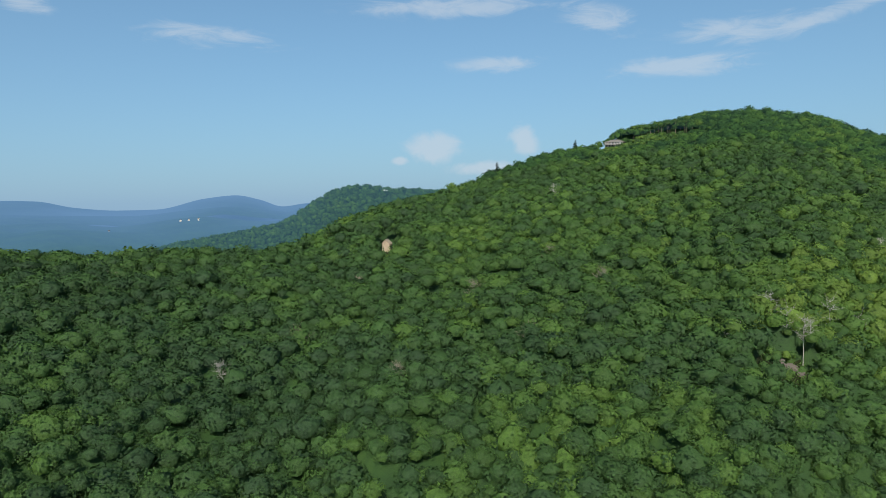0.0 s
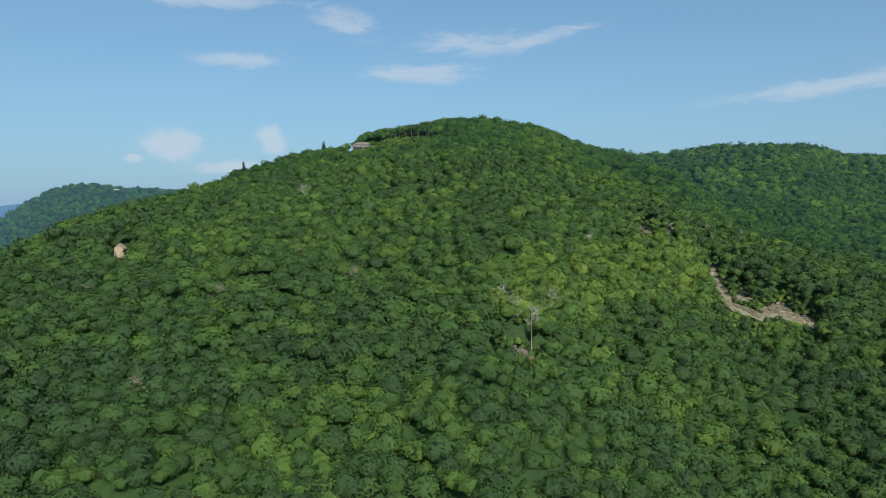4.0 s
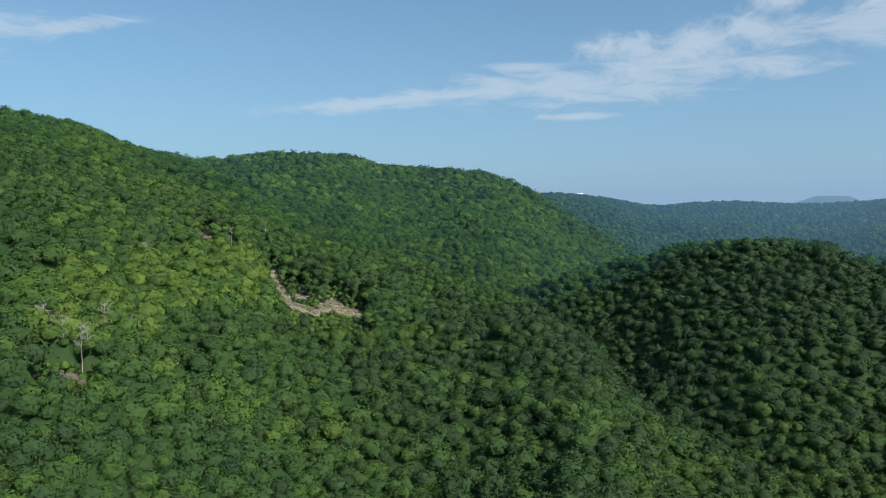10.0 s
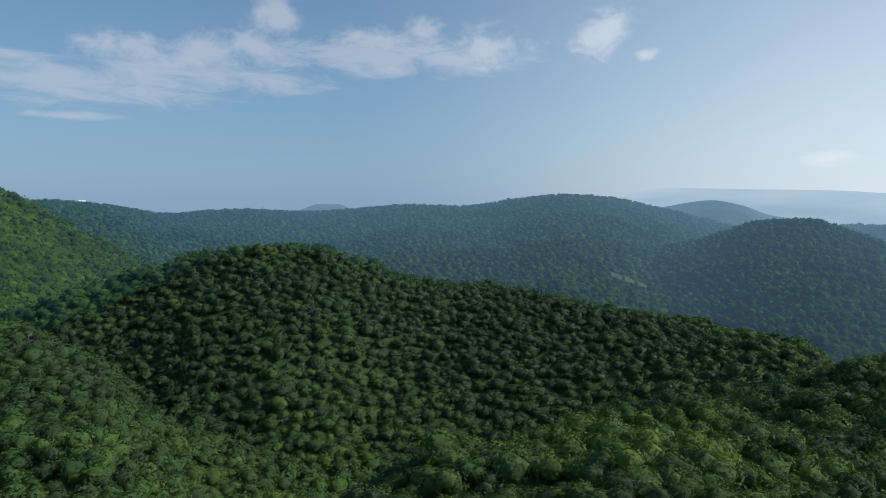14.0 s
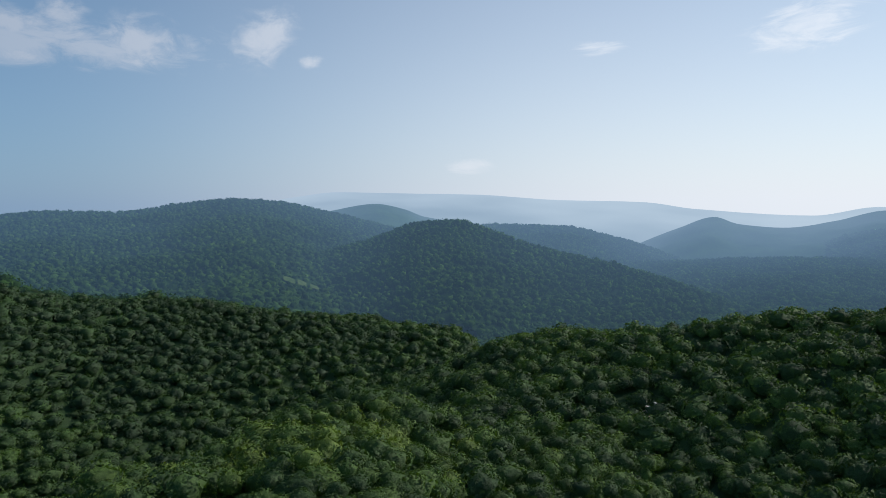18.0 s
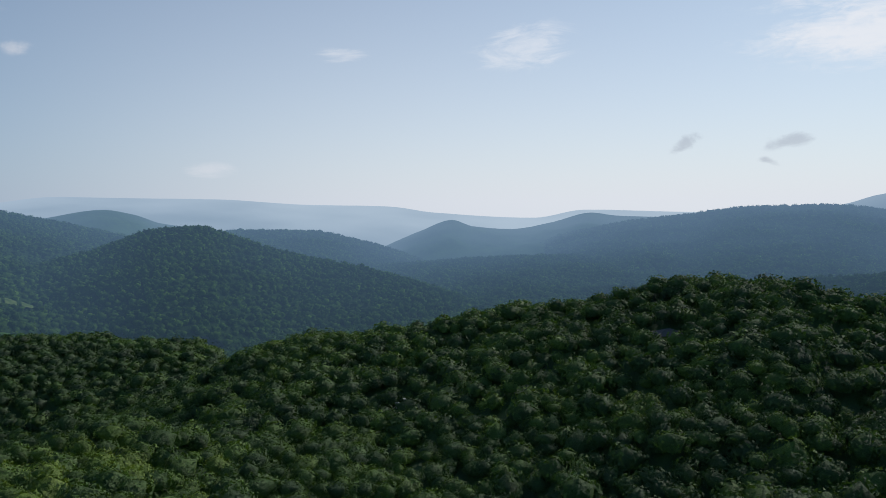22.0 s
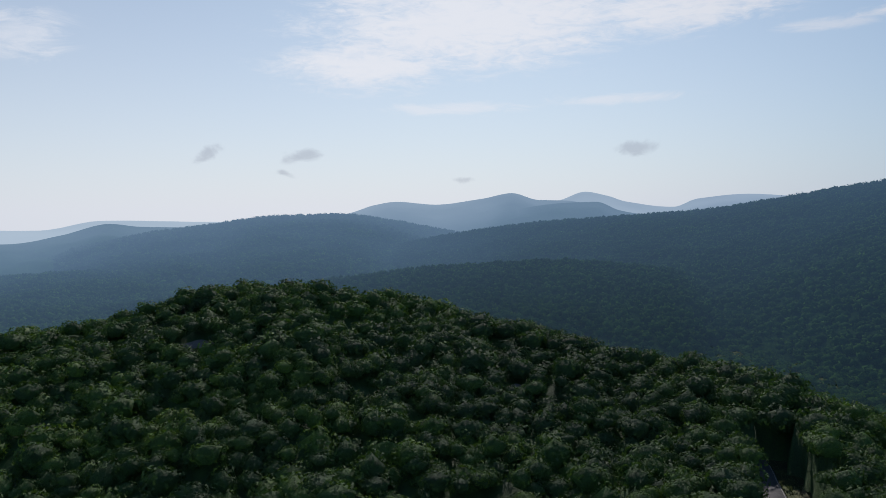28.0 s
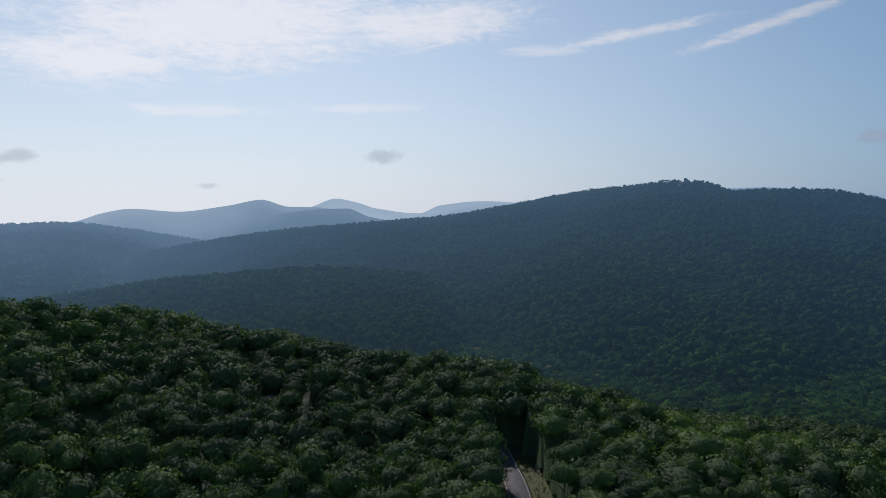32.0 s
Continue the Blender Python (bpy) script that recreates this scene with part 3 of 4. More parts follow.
def scatter(step, r0, r1, a0, a1):
    """Jittered places on a triangular grid within a ring sector."""
    m = int(r1 / step) + 2
    i, j = np.meshgrid(np.arange(-m, m + 1), np.arange(-int(m * 1.16), int(m * 1.16) + 1), indexing="ij")
    x = ((i + 0.5 * (j % 2)) * step).ravel()
    y = (j * step * 0.866).ravel()
    r = np.hypot(x, y)
    a = np.degrees(np.arctan2(x, y))
    a = np.where(a < -60, a + 360, a)
    keep = (r > r0) & (r < r1) & (a > a0) & (a < a1)
    x, y = x[keep], y[keep]
    return x + rng.uniform(-0.47, 0.47, len(x)) * step, y + rng.uniform(-0.47, 0.47, len(x)) * step


def bearing_of(x, y):
    a = np.degrees(np.arctan2(x, y))
    return np.where(a < -60, a + 360, a)


# places kept free of trees: (bearing, distance, half width across, half width along)
CLEARINGS = []
CLEARINGS.extend((
    (13.9, 612, 15, 46), (17.4, 623, 26, 42), (-4.67, 384, 5.0, 28),
(41.5, 434, 4.0, 32), (42.2, 414, 4.8, 34), (43.2, 392, 5.5, 32), (43.7, 420, 5, 32), (44.6, 392, 6, 32), (46.0, 410, 6.5, 36), (47.3, 403, 6, 34), (48.2, 400, 4.5, 32), (36.2, 456, 6.5, 26), (38.3, 452, 4.5, 22), (26.1, 236, 4.2, 14), (27.2, 238, 4.4, 14),
    (137.2, 241, 3.6, 5), (158.5, 254, 3.6, 5), (183.9, 213, 3.4, 5),
    (107.6, 1066, 14, 24), (108.6, 1068, 14, 24), (109.6, 1072, 16, 24)))


ROAD = ((207.5, 60), (206.8, 100), (205.4, 135), (204.15, 160), (203.25, 174), (202.4, 187), (201.2, 198), (199.6, 207), (197.5, 213))


def road_line(n):
    """Points along the middle of the road, and the way to its right."""
    k = np.array(ROAD, float)
    t = np.linspace(0, len(k) - 1, n)
    u = np.arange(len(k), dtype=float)
    b, r = Ridge.smooth(t, u, k[:, 0]), Ridge.smooth(t, u, k[:, 1])
    x, y = r * np.sin(np.radians(b)), r * np.cos(np.radians(b))
    d = np.gradient(np.column_stack([x, y]), axis=0)
    d /= np.linalg.norm(d, axis=1)[:, None]
    return x, y, d[:, 1], -d[:, 0]


rx, ry, nx, ny = road_line(90)


def open_ground(x, y, grow=1.0):
    """True where no tree may stand: in the clearings and along the road."""
    a, r = bearing_of(x, y), np.hypot(x, y)
    free = np.zeros(len(x), bool)
    for b, d, across, along in CLEARINGS:
        free |= (((a - b) * pi / 180 * d / (across * grow)) ** 2 + ((r - d) / (along * grow**0.5)) ** 2) < 1
    near = np.nonzero((r < 200) & (a > 196) & (a < 214))[0]
    for i in range(0, 51):
        side = (x[near] - rx[i]) * nx[i] + (y[near] - ry[i]) * ny[i]
        gap = np.hypot(x[near] - rx[i], y[near] - ry[i])
        free[near] |= gap < np.where(side > 0, 7.8, 5.8) * (1.0 if grow == 1.0 else 1.1)
    return free


# which slopes lie hidden behind nearer ones
HID_A, HID_R = np.linspace(-60, 300, 721), np.linspace(20, 1500, 297)
hA, hR = np.meshgrid(HID_A, HID_R, indexing="ij")
hid = np.degrees(np.arctan2(canopy(hR * np.sin(np.radians(hA)), hR * np.cos(np.radians(hA))), hR))
hid = np.maximum.accumulate(hid, axis=1)


def in_sight(x, y, top, slack):
    a, r = bearing_of(x, y), np.hypot(x, y)
    i = np.clip(((a + 60) / 0.5).round().astype(int), 0, 720)
    j = np.clip(((r - 20) / 5).astype(int) - 4, 0, 296)
    return np.degrees(np.arctan2(top, r)) > hid[i, j] - slack


shapes_solo = [crown_shape(rng, 24, ICO2, 700, 0.062, small=(0.20, 0.36)) for _ in range(8)]
shapes_near = [crown_shape(rng, 20, ICO1, 310, 0.075, small=(0.22, 0.38)) for _ in range(12)]
shapes_mid = [crown_shape(rng, 16, ICO1, 185, 0.096, small=(0.24, 0.40)) for _ in range(16)]
shapes_slope = [crown_shape(rng, 13, ICO1, 110, 0.122, small=(0.26, 0.42)) for _ in range(16)]
shapes_thin = [crown_shape(rng, 9, ICO1, 26, 0.17, small=(0.3, 0.48), rough=0.35) for _ in range(12)]
shapes_far = [crown_shape(rng, 6, ICO1, 10, 0.20, small=(0.36, 0.5)) for _ in range(8)]
SOLO = []


def woods(name, step, r0, r1, a0, a1, shapes, slack, label, mat, solo=None, low=0.0):
    big_x, big_y = scatter(step * 1.9, r0, r1, a0, a1)  # old trees with wide crowns, and lesser ones between them
    big = step * rng.uniform(0.66, 1.02, len(big_x))
    x, y = scatter(step * 0.81, r0, r1, a0, a1)
    rad = step * np.clip(rng.lognormal(-0.50, 0.22, len(x)), 0.36, 0.9)
    free = np.ones(len(x), bool)
    for k in range(0, len(x), 2000):
        gap = np.hypot(x[k:k + 2000, None] - big_x, y[k:k + 2000, None] - big_y) - 0.66 * big - 0.1 * rad[k:k + 2000, None]
        free[k:k + 2000] = gap.min(axis=1) > 0
    x, y, rad = np.concatenate([big_x, x[free]]), np.concatenate([big_y, y[free]]), np.concatenate([big, rad[free]])
    z = canopy(x, y)
    keep = in_sight(x, y, z, slack) & ~open_ground(x, y)
    x, y, z, rad = x[keep], y[keep], z[keep], rad[keep]
    z = z + rng.normal(0, 1.2, len(x)) + (rad - step * 0.70) * 0.75
    edge = open_ground(x, y, 1.8)  # lower trees round the clearings
    rad[edge] *= 0.62
    z[edge] -= 1.5
    a, r = bearing_of(x, y), np.hypot(x, y)
    tone = rng.uniform(0, 1, len(x))
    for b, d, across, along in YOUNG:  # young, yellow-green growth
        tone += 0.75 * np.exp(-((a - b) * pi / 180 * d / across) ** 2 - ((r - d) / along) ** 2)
    for b, d, across, along in DARKENED:  # woods darkened in tone, shade put into the leaf colour
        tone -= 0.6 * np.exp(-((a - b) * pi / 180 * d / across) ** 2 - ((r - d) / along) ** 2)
    if solo:  # the nearest stretch is planted tree by tree
        single = (a > solo[0]) & (a < solo[1]) & (r > solo[2]) & (r < solo[3])
        SOLO.extend(zip(x[single], y[single], rad[single] / 4.9))
        x, y, z, rad, tone = x[~single], y[~single], z[~single], rad[~single], tone[~single]
    if low:  # only the outer part shows its leaves
        under = np.degrees(np.arctan2(z, r[~single])) < low
        ob = stand(name, x[under], y[under], EYE_Z + z[under], rad[under], shapes_thin, mat, tone[under])
        tagged(ob, "green canopy far down below the viewpoint", "forest", kind="stuff")
        x, y, z, rad, tone = x[~under], y[~under], z[~under], rad[~under], tone[~under]
    ob = stand(name, x, y, EYE_Z + z, rad, shapes, mat, tone)
    return tagged(ob, label, "forest", kind="stuff")


# an added mid-dark green sheet as lower storey, closing gaps under the crowns
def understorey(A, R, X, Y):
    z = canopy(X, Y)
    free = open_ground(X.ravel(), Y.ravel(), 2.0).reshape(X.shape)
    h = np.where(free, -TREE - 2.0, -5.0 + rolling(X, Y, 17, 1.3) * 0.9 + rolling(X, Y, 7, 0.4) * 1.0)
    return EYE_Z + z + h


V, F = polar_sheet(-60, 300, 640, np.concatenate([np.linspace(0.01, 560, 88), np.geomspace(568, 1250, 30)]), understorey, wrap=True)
tagged(mesh_object("undergrowth", V, F, leaf_under, True, rng.uniform(0.0, 1.0, len(V))), "green filler sheet closing the gaps below the canopy", "undergrowth", kind="stuff")
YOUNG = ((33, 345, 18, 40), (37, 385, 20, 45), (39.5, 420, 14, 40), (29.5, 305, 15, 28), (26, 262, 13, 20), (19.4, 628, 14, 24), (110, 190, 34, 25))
# stretches whose leaf tone is lowered to stand in for shade
DARKENED = ((-26, 300, 75, 80), (-14, 215, 45, 40), (66, 380, 60, 60), (80, 480, 150, 110), (100, 480, 90, 90), (214, 800, 330, 420), (185, 230, 60, 50))
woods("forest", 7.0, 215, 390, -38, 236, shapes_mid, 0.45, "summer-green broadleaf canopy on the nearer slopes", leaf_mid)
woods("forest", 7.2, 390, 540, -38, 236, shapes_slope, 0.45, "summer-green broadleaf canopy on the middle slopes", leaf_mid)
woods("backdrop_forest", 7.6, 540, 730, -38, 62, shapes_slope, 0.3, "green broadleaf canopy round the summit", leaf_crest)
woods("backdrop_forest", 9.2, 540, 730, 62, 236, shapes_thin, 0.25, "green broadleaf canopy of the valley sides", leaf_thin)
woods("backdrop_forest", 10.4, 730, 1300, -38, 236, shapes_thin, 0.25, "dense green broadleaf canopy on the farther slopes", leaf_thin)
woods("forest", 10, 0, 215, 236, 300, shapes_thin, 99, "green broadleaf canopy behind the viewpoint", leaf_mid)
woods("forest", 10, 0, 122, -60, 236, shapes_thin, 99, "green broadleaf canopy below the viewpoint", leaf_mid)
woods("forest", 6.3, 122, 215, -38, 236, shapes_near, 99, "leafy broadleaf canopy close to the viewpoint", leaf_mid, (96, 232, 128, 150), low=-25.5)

# ---------------------------------------------------------------- backdrop of far hills
def far_hill(ridge, number, label, depth, crowns=0.0, dark=1.0):
    """A hill of the distance: its slope as a sheet, with tree crowns on it where they can still be told apart."""
    a0, a1 = ridge.a[0] - 3, ridge.a[-1] + 3
    off = np.concatenate([-np.geomspace(depth, 6, 34), np.linspace(0, 160, 8)])
    aa = np.linspace(a0, a1, int((a1 - a0) * 4) + 2)
    A, D = np.meshgrid(aa, off, indexing="ij")
    R0, _, _ = ridge.crest(A)
    R = np.maximum(R0 + D, 600)
    X, Y = R * np.sin(np.radians(A)), R * np.cos(np.radians(A))
    bumpy = (rolling(X, Y, 260, 1.1 + number) * 5 + rolling(X, Y, 90, 0.3 + number) * 2) * np.clip(-D / 200, 0.1, 1)
    drop = 7.5 if crowns else 0.0
    Z = EYE_Z + ridge.top(A, R) + bumpy - drop
    V = np.column_stack([X.ravel(), Y.ravel(), Z.ravel()])
    m = len(off)
    i, j = np.meshgrid(np.arange(len(aa) - 1), np.arange(m - 1), indexing="ij")
    q = i * m + j
    F = np.vstack([np.column_stack([q.ravel(), (q + 1).ravel(), (q + m).ravel()]), np.column_stack([(q + 1).ravel(), (q + m + 1).ravel(), (q + m).ravel()])])
    name = "backdrop_%d" % number
    # sheet under the crowns is coloured dark, as shaded gaps
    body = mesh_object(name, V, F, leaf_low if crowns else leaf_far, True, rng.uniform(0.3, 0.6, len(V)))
    tagged(body, label, "hill", kind="structure")
    if crowns:
        lo = max(600, float(ridge.r.min()) - depth)
        x, y = scatter(crowns, lo, float(ridge.r.max()) + 60, a0, a1)
        a, r = bearing_of(x, y), np.hypot(x, y)
        R0, _, _ = ridge.crest(a)
        z = ridge.top(a, r)
        near = canopy(x, y)
        keep = (r - R0 > -depth) & (r - R0 < 45) & (z > near - 4) & (z > valley(r) - 6) & in_sight(x, y, z, 0.4) & ~open_ground(x, y)
        x, y, z, r, R0 = x[keep], y[keep], z[keep], r[keep], R0[keep]
        bump = (rolling(x, y, 260, 1.1 + number) * 5 + rolling(x, y, 90, 0.3 + number) * 2) * np.clip((R0 - r) / 200, 0.1, 1)
        rad = crowns * rng.uniform(0.50, 0.86, len(x))
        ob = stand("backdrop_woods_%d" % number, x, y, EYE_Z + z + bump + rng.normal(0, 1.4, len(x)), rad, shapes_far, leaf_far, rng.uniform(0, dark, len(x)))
        tagged(ob, "distant trees in the haze on " + label, "forest", kind="stuff")
    return body


for number, (ridge, label, depth, crowns) in enumerate(FAR, 1):
    # hills 4 and 5 get darker crown tones, shade put into their colour
    far_hill(ridge, number, label, depth, crowns, 0.25 if number in (4, 5) else 0.8)

# ---------------------------------------------------------------- things
def spot(bearing, distance, lift=0.0, height=None):
    """A place on the land by bearing and distance, at ground level or at a height angle."""
    x, y = distance * sin(radians(bearing)), distance * cos(radians(bearing))
    z = EYE_Z + distance * tan(radians(height)) if height is not None else float(ground_z([x], [y])[0])
    return Vector((x, y, z + lift))


def thing(name, place, turn, label, category, group=""):
    """An empty at the base of a thing; its front (-y) looks at the drone when turn is 0."""
    b = math.degrees(atan2(place.x, place.y))
    ob = new(name)
    ob.empty_display_size = 0.5
    ob.matrix_world = Matrix.Translation(place) @ Matrix.Rotation(radians(turn - b), 4, "Z")
    return tagged(ob, label, category, group)


def part(name, shape, mat, parent, label="", smooth=False, at=None):
    ob = mesh_object(name, shape[0], shape[1], mat, smooth, None, shape[2] if len(shape) > 2 else None)
    ob.parent = parent
    if at is not None:
        ob.location = at
    return tagged(ob, label)


def box(x0, x1, y0, y1, z0, z1):
    v = np.array([(x, y, z) for x in (x0, x1) for y in (y0, y1) for z in (z0, z1)], float)
    return v, np.array([(0, 1, 3, 2), (4, 6, 7, 5), (0, 4, 5, 1), (2, 3, 7, 6), (0, 2, 6, 4), (1, 5, 7, 3)])


def join(*shapes):
    vs, fs, n = [], [], 0
    for v, f in shapes:
        vs.append(v), fs.append(f + n)
        n += len(v)
    return np.vstack(vs), np.vstack(fs)


def gable(w, d, z, rise, over=0.6, thick=0.25):
    """Two roof planes with their thickness, the ridge along x."""
    a, b = w / 2 + over, d / 2 + over
    drop = rise * over / (d / 2)
    out = []
    for s in (-1, 1):
        v = np.array([(x, y, q) for x in (-a, a) for y, q in ((s * b, z - drop), (0, z + rise))], float)
        v = np.vstack([v, v + np.array([0, 0, thick])])
        f = np.array([(0, 1, 3, 2), (4, 6, 7, 5), (0, 4, 5, 1), (2, 3, 7, 6), (0, 2, 6, 4), (1, 5, 7, 3)])
        out.append((v, f))
    return join(*out)


def hip(w, d, z, rise, over=0.6):
    a, b, r = w / 2 + over, d / 2 + over, max(0.2, (w - d) / 2)
    v = np.array([(-a, -b, z), (a, -b, z), (a, b, z), (-a, b, z), (-r, 0, z + rise), (r, 0, z + rise),
                  (-a, -b, z - 0.25), (a, -b, z - 0.25), (a, b, z - 0.25), (-a, b, z - 0.25)], float)
    f = np.array([(0, 1, 5, 4), (2, 3, 4, 5), (1, 2, 5, 5), (3, 0, 4, 4), (6, 7, 1, 0), (7, 8, 2, 1), (8, 9, 3, 2), (9, 6, 0, 3), (9, 8, 7, 6)])
    t = []
    for q in f:  # split in triangles, so that the hip ends are clean
        t.append((q[0], q[1], q[2]))
        if q[3] != q[2]:
            t.append((q[0], q[2], q[3]))
    return v, np.array(t)


def tube(p, q, r0, r1, sides=6):
    """A tapered round stick from p to q."""
    p, q = np.array(p, float), np.array(q, float)
    d = (q - p) / np.linalg.norm(q - p)
    u = np.cross(d, (0.3, 0.9, 0.2))
    u /= np.linalg.norm(u)
    o = np.cross(d, u)
    t = np.arange(sides) * 2 * pi / sides
    ring = np.cos(t)[:, None] * u + np.sin(t)[:, None] * o
    v = np.vstack([p + ring * r0, q + ring * r1])
    i = np.arange(sides)
    j = (i + 1) % sides
    f = np.vstack([np.column_stack([i, j, j + sides]), np.column_stack([i, j + sides, i + sides])])
    cap = np.column_stack([np.full(sides - 2, sides), np.arange(1, sides - 1) + sides, np.arange(2, sides) + sides])
    return v, np.vstack([f, cap])


white_wall = plain("white_painted_boards", (0.78, 0.78, 0.75), 0.6, 1.5, 0.08)
grey_wall = plain("weathered_grey_boards", (0.26, 0.24, 0.21), 0.8, 1.2, 0.2)
tan_wall = plain("tan_boards", (0.46, 0.36, 0.25), 0.8, 1.6, 0.3)
roof_grey = plain("grey_shingles", (0.11, 0.105, 0.10), 0.85, 2.0, 0.25)
weathered_roof = plain("weathered_shingles", (0.24, 0.21, 0.18), 0.85, 2.0, 0.25)
roof_tan = plain("faded_tan_shingles", (0.42, 0.34, 0.25), 0.85, 2.0, 0.2)
pale_stone = plain("pale_stone", (0.52, 0.48, 0.42), 0.85, 1.0, 0.2)
rock_mat = plain("bare_rock", (0.19, 0.165, 0.105), 0.9, 0.8, 0.5, second=(0.12, 0.11, 0.07))
red_rock = plain("rusty_rock", (0.20, 0.115, 0.08), 0.9, 0.8, 0.35, second=(0.15, 0.125, 0.10))
dead_wood = plain("bleached_dead_wood", (0.38, 0.355, 0.31), 0.9, 3.0, 0.25)
twig_mat = plain("dry_twigs", (0.24, 0.21, 0.15), 0.9, 2.0, 0.3)
asphalt = plain("asphalt", (0.085, 0.085, 0.09), 0.85, 5.0, 0.2, second=(0.07, 0.07, 0.075))
line_paint = plain("worn_road_paint", (0.34, 0.34, 0.32), 0.7, 4.0, 0.3)
grass_mat = plain("rough_grass", (0.07, 0.085, 0.03), 0.95, 1.2, 0.4, second=(0.10, 0.088, 0.045))
meadow_mat, mn = material("mown_meadow")
mp = mn.add("ShaderNodeNewGeometry").outputs["Position"]
# meadow green with haze glow mixed in
finish(mn, haze_glow(mn, mn.add("ShaderNodeBsdfDiffuse", Color=mn.ramp(mn.noise(mp, 0.08, 4), (0.35, (0.05, 0.09, 0.03)), (0.65, (0.085, 0.125, 0.045)))).outputs[0], mp))
trim_mat = plain("white_trim", (0.75, 0.75, 0.72), 0.6, 2.0, 0.08)
glass_m, gn = material("window_glass")
finish(gn, gn.add("ShaderNodeBsdfPrincipled", Base_Color=(0.02, 0.025, 0.03, 1), Roughness=0.08).outputs[0])


def window(parent, x, z, w, h, y):
    """A window in the front wall: frame, pane, sill."""
    f = part("window", join(box(-w / 2 - 0.1, -w / 2, -0.06, 0.04, -h / 2, h / 2), box(w / 2, w / 2 + 0.1, -0.06, 0.04, -h / 2, h / 2),
                            box(-w / 2 - 0.1, w / 2 + 0.1, -0.06, 0.04, h / 2, h / 2 + 0.1)), trim_mat, parent, at=(x, y, z))
    part("pane", box(-w / 2, w / 2, -0.02, 0.02, -h / 2, h / 2), glass_m, f)
    part("sill", box(-w / 2 - 0.15, w / 2 + 0.15, -0.12, 0.04, -h / 2 - 0.12, -h / 2), trim_mat, f)


def house(name, label, place, turn, w, d, h, rise, wall_mat, roof_mat, storeys=1, columns=3, hipped=False, chimneys=(), deck=0.0, group="", sink=2.0):
    """A house with walls, roof, chimneys, windows, a door and, where it has one, a deck on posts along its front."""
    ob = thing(name, place, turn, label, "house", group)
    part("wall", box(-w / 2, w / 2, -d / 2, d / 2, -sink, h), wall_mat, ob)
    if not hipped:
        g = np.array([(-w / 2, -d / 2, h), (-w / 2, d / 2, h), (-w / 2, 0, h + rise), (w / 2, -d / 2, h), (w / 2, d / 2, h), (w / 2, 0, h + rise)])
        part("gable_wall", (g[:3], np.array([(0, 1, 2)])), wall_mat, ob)
        part("gable_wall", (g[3:], np.array([(0, 2, 1)])), wall_mat, ob)
    roof = part("roof", hip(w, d, h, rise) if hipped else gable(w, d, h, rise), roof_mat, ob)
    for cx, cy, top in chimneys:
        c = part("chimney", box(cx - 0.45, cx + 0.45, cy - 0.45, cy + 0.45, h * 0.6, h + top), pale_stone, roof)
        if top > rise:
            part("chimney_cap", box(cx - 0.75, cx + 0.75, cy - 0.75, cy + 0.75, h + top + 0.25, h + top + 0.4), pale_stone, ob, "pale flat chimney cap")
            for a in (-1, 1):
                for b in (-1, 1):
                    part("cap_leg", box(cx + a * 0.4 - 0.06, cx + a * 0.4 + 0.06, cy + b * 0.4 - 0.06, cy + b * 0.4 + 0.06, h + top, h + top + 0.25), pale_stone, ob)
    for s in range(storeys):
        z = h / storeys * (s + 0.55)
        for c in range(columns):
            x = w * ((c + 0.5) / columns - 0.5)
            if s == 0 and c == columns // 2 and columns > 2:
                dr = part("door", box(x - 0.5, x + 0.5, -d / 2 - 0.08, -d / 2 + 0.02, 0, 2.05), grey_wall if wall_mat is not grey_wall else trim_mat, ob)
                part("door_frame", join(box(x - 0.65, x - 0.5, -d / 2 - 0.1, -d / 2 + 0.02, 0, 2.15), box(x + 0.5, x + 0.65, -d / 2 - 0.1, -d / 2 + 0.02, 0, 2.15)), trim_mat, dr)
            else:
                window(ob, x, z, min(1.4, w / columns * 0.5), 1.3, -d / 2)
    if deck:
        z = h / max(1, storeys) * (storeys - 1) if storeys > 1 else 0.3
        part("deck", box(-w / 2, w / 2, -d / 2 - deck, -d / 2, z - 0.25, z), grey_wall, ob)
        part("handrail", box(-w / 2, w / 2, -d / 2 - deck, -d / 2 - deck + 0.1, z + 0.95, z + 1.05), trim_mat, ob)
        for k in range(7):
            x = -w / 2 + 0.1 + (w - 0.2) * k / 6
            part("post", box(x - 0.09, x + 0.09, -d / 2 - deck, -d / 2 - deck + 0.18, -sink, z + 0.95), grey_wall, ob)
    return ob


# the lodge near the summit, and houses half hidden in the woods
house("house", "large grey hillside lodge with a long deck below the summit", spot(13.8, 652, 0.2), -14, 16, 9, 4.6, 2.2, grey_wall, weathered_roof, 2, 6, hipped=True, deck=2.6, chimneys=((4, 1, 2.0),), sink=4)
house("cabin", "small tan wooden cabin in a gap of the woods", spot(-4.67, 404), 78, 6.0, 4.6, 4.4, 2.2, tan_wall, roof_tan, 1, 2, sink=3)
house("house", "house with a tan hipped roof and two chimneys among trees", spot(137.2, 243, -2.3), 20, 10, 9, 8.4, 3.6, tan_wall, roof_tan, 2, 4, hipped=True, chimneys=((0, 0, 4.6), (-3.4, -1.5, 3.9)), sink=3)
house("house", "low house with a pale roof on the wooded knoll", spot(158.5, 257, -2.4), 12, 9.5, 8, 9.4, 2.0, tan_wall, roof_grey, 3, 3, hipped=True, sink=3, deck=2.0)
house("house", "house with pale roof edges between the trees", spot(183.9, 216, -1.8), -18, 8.0, 7, 9.0, 2.4, grey_wall, roof_grey, 2, 3, hipped=True, sink=3, deck=1.8)
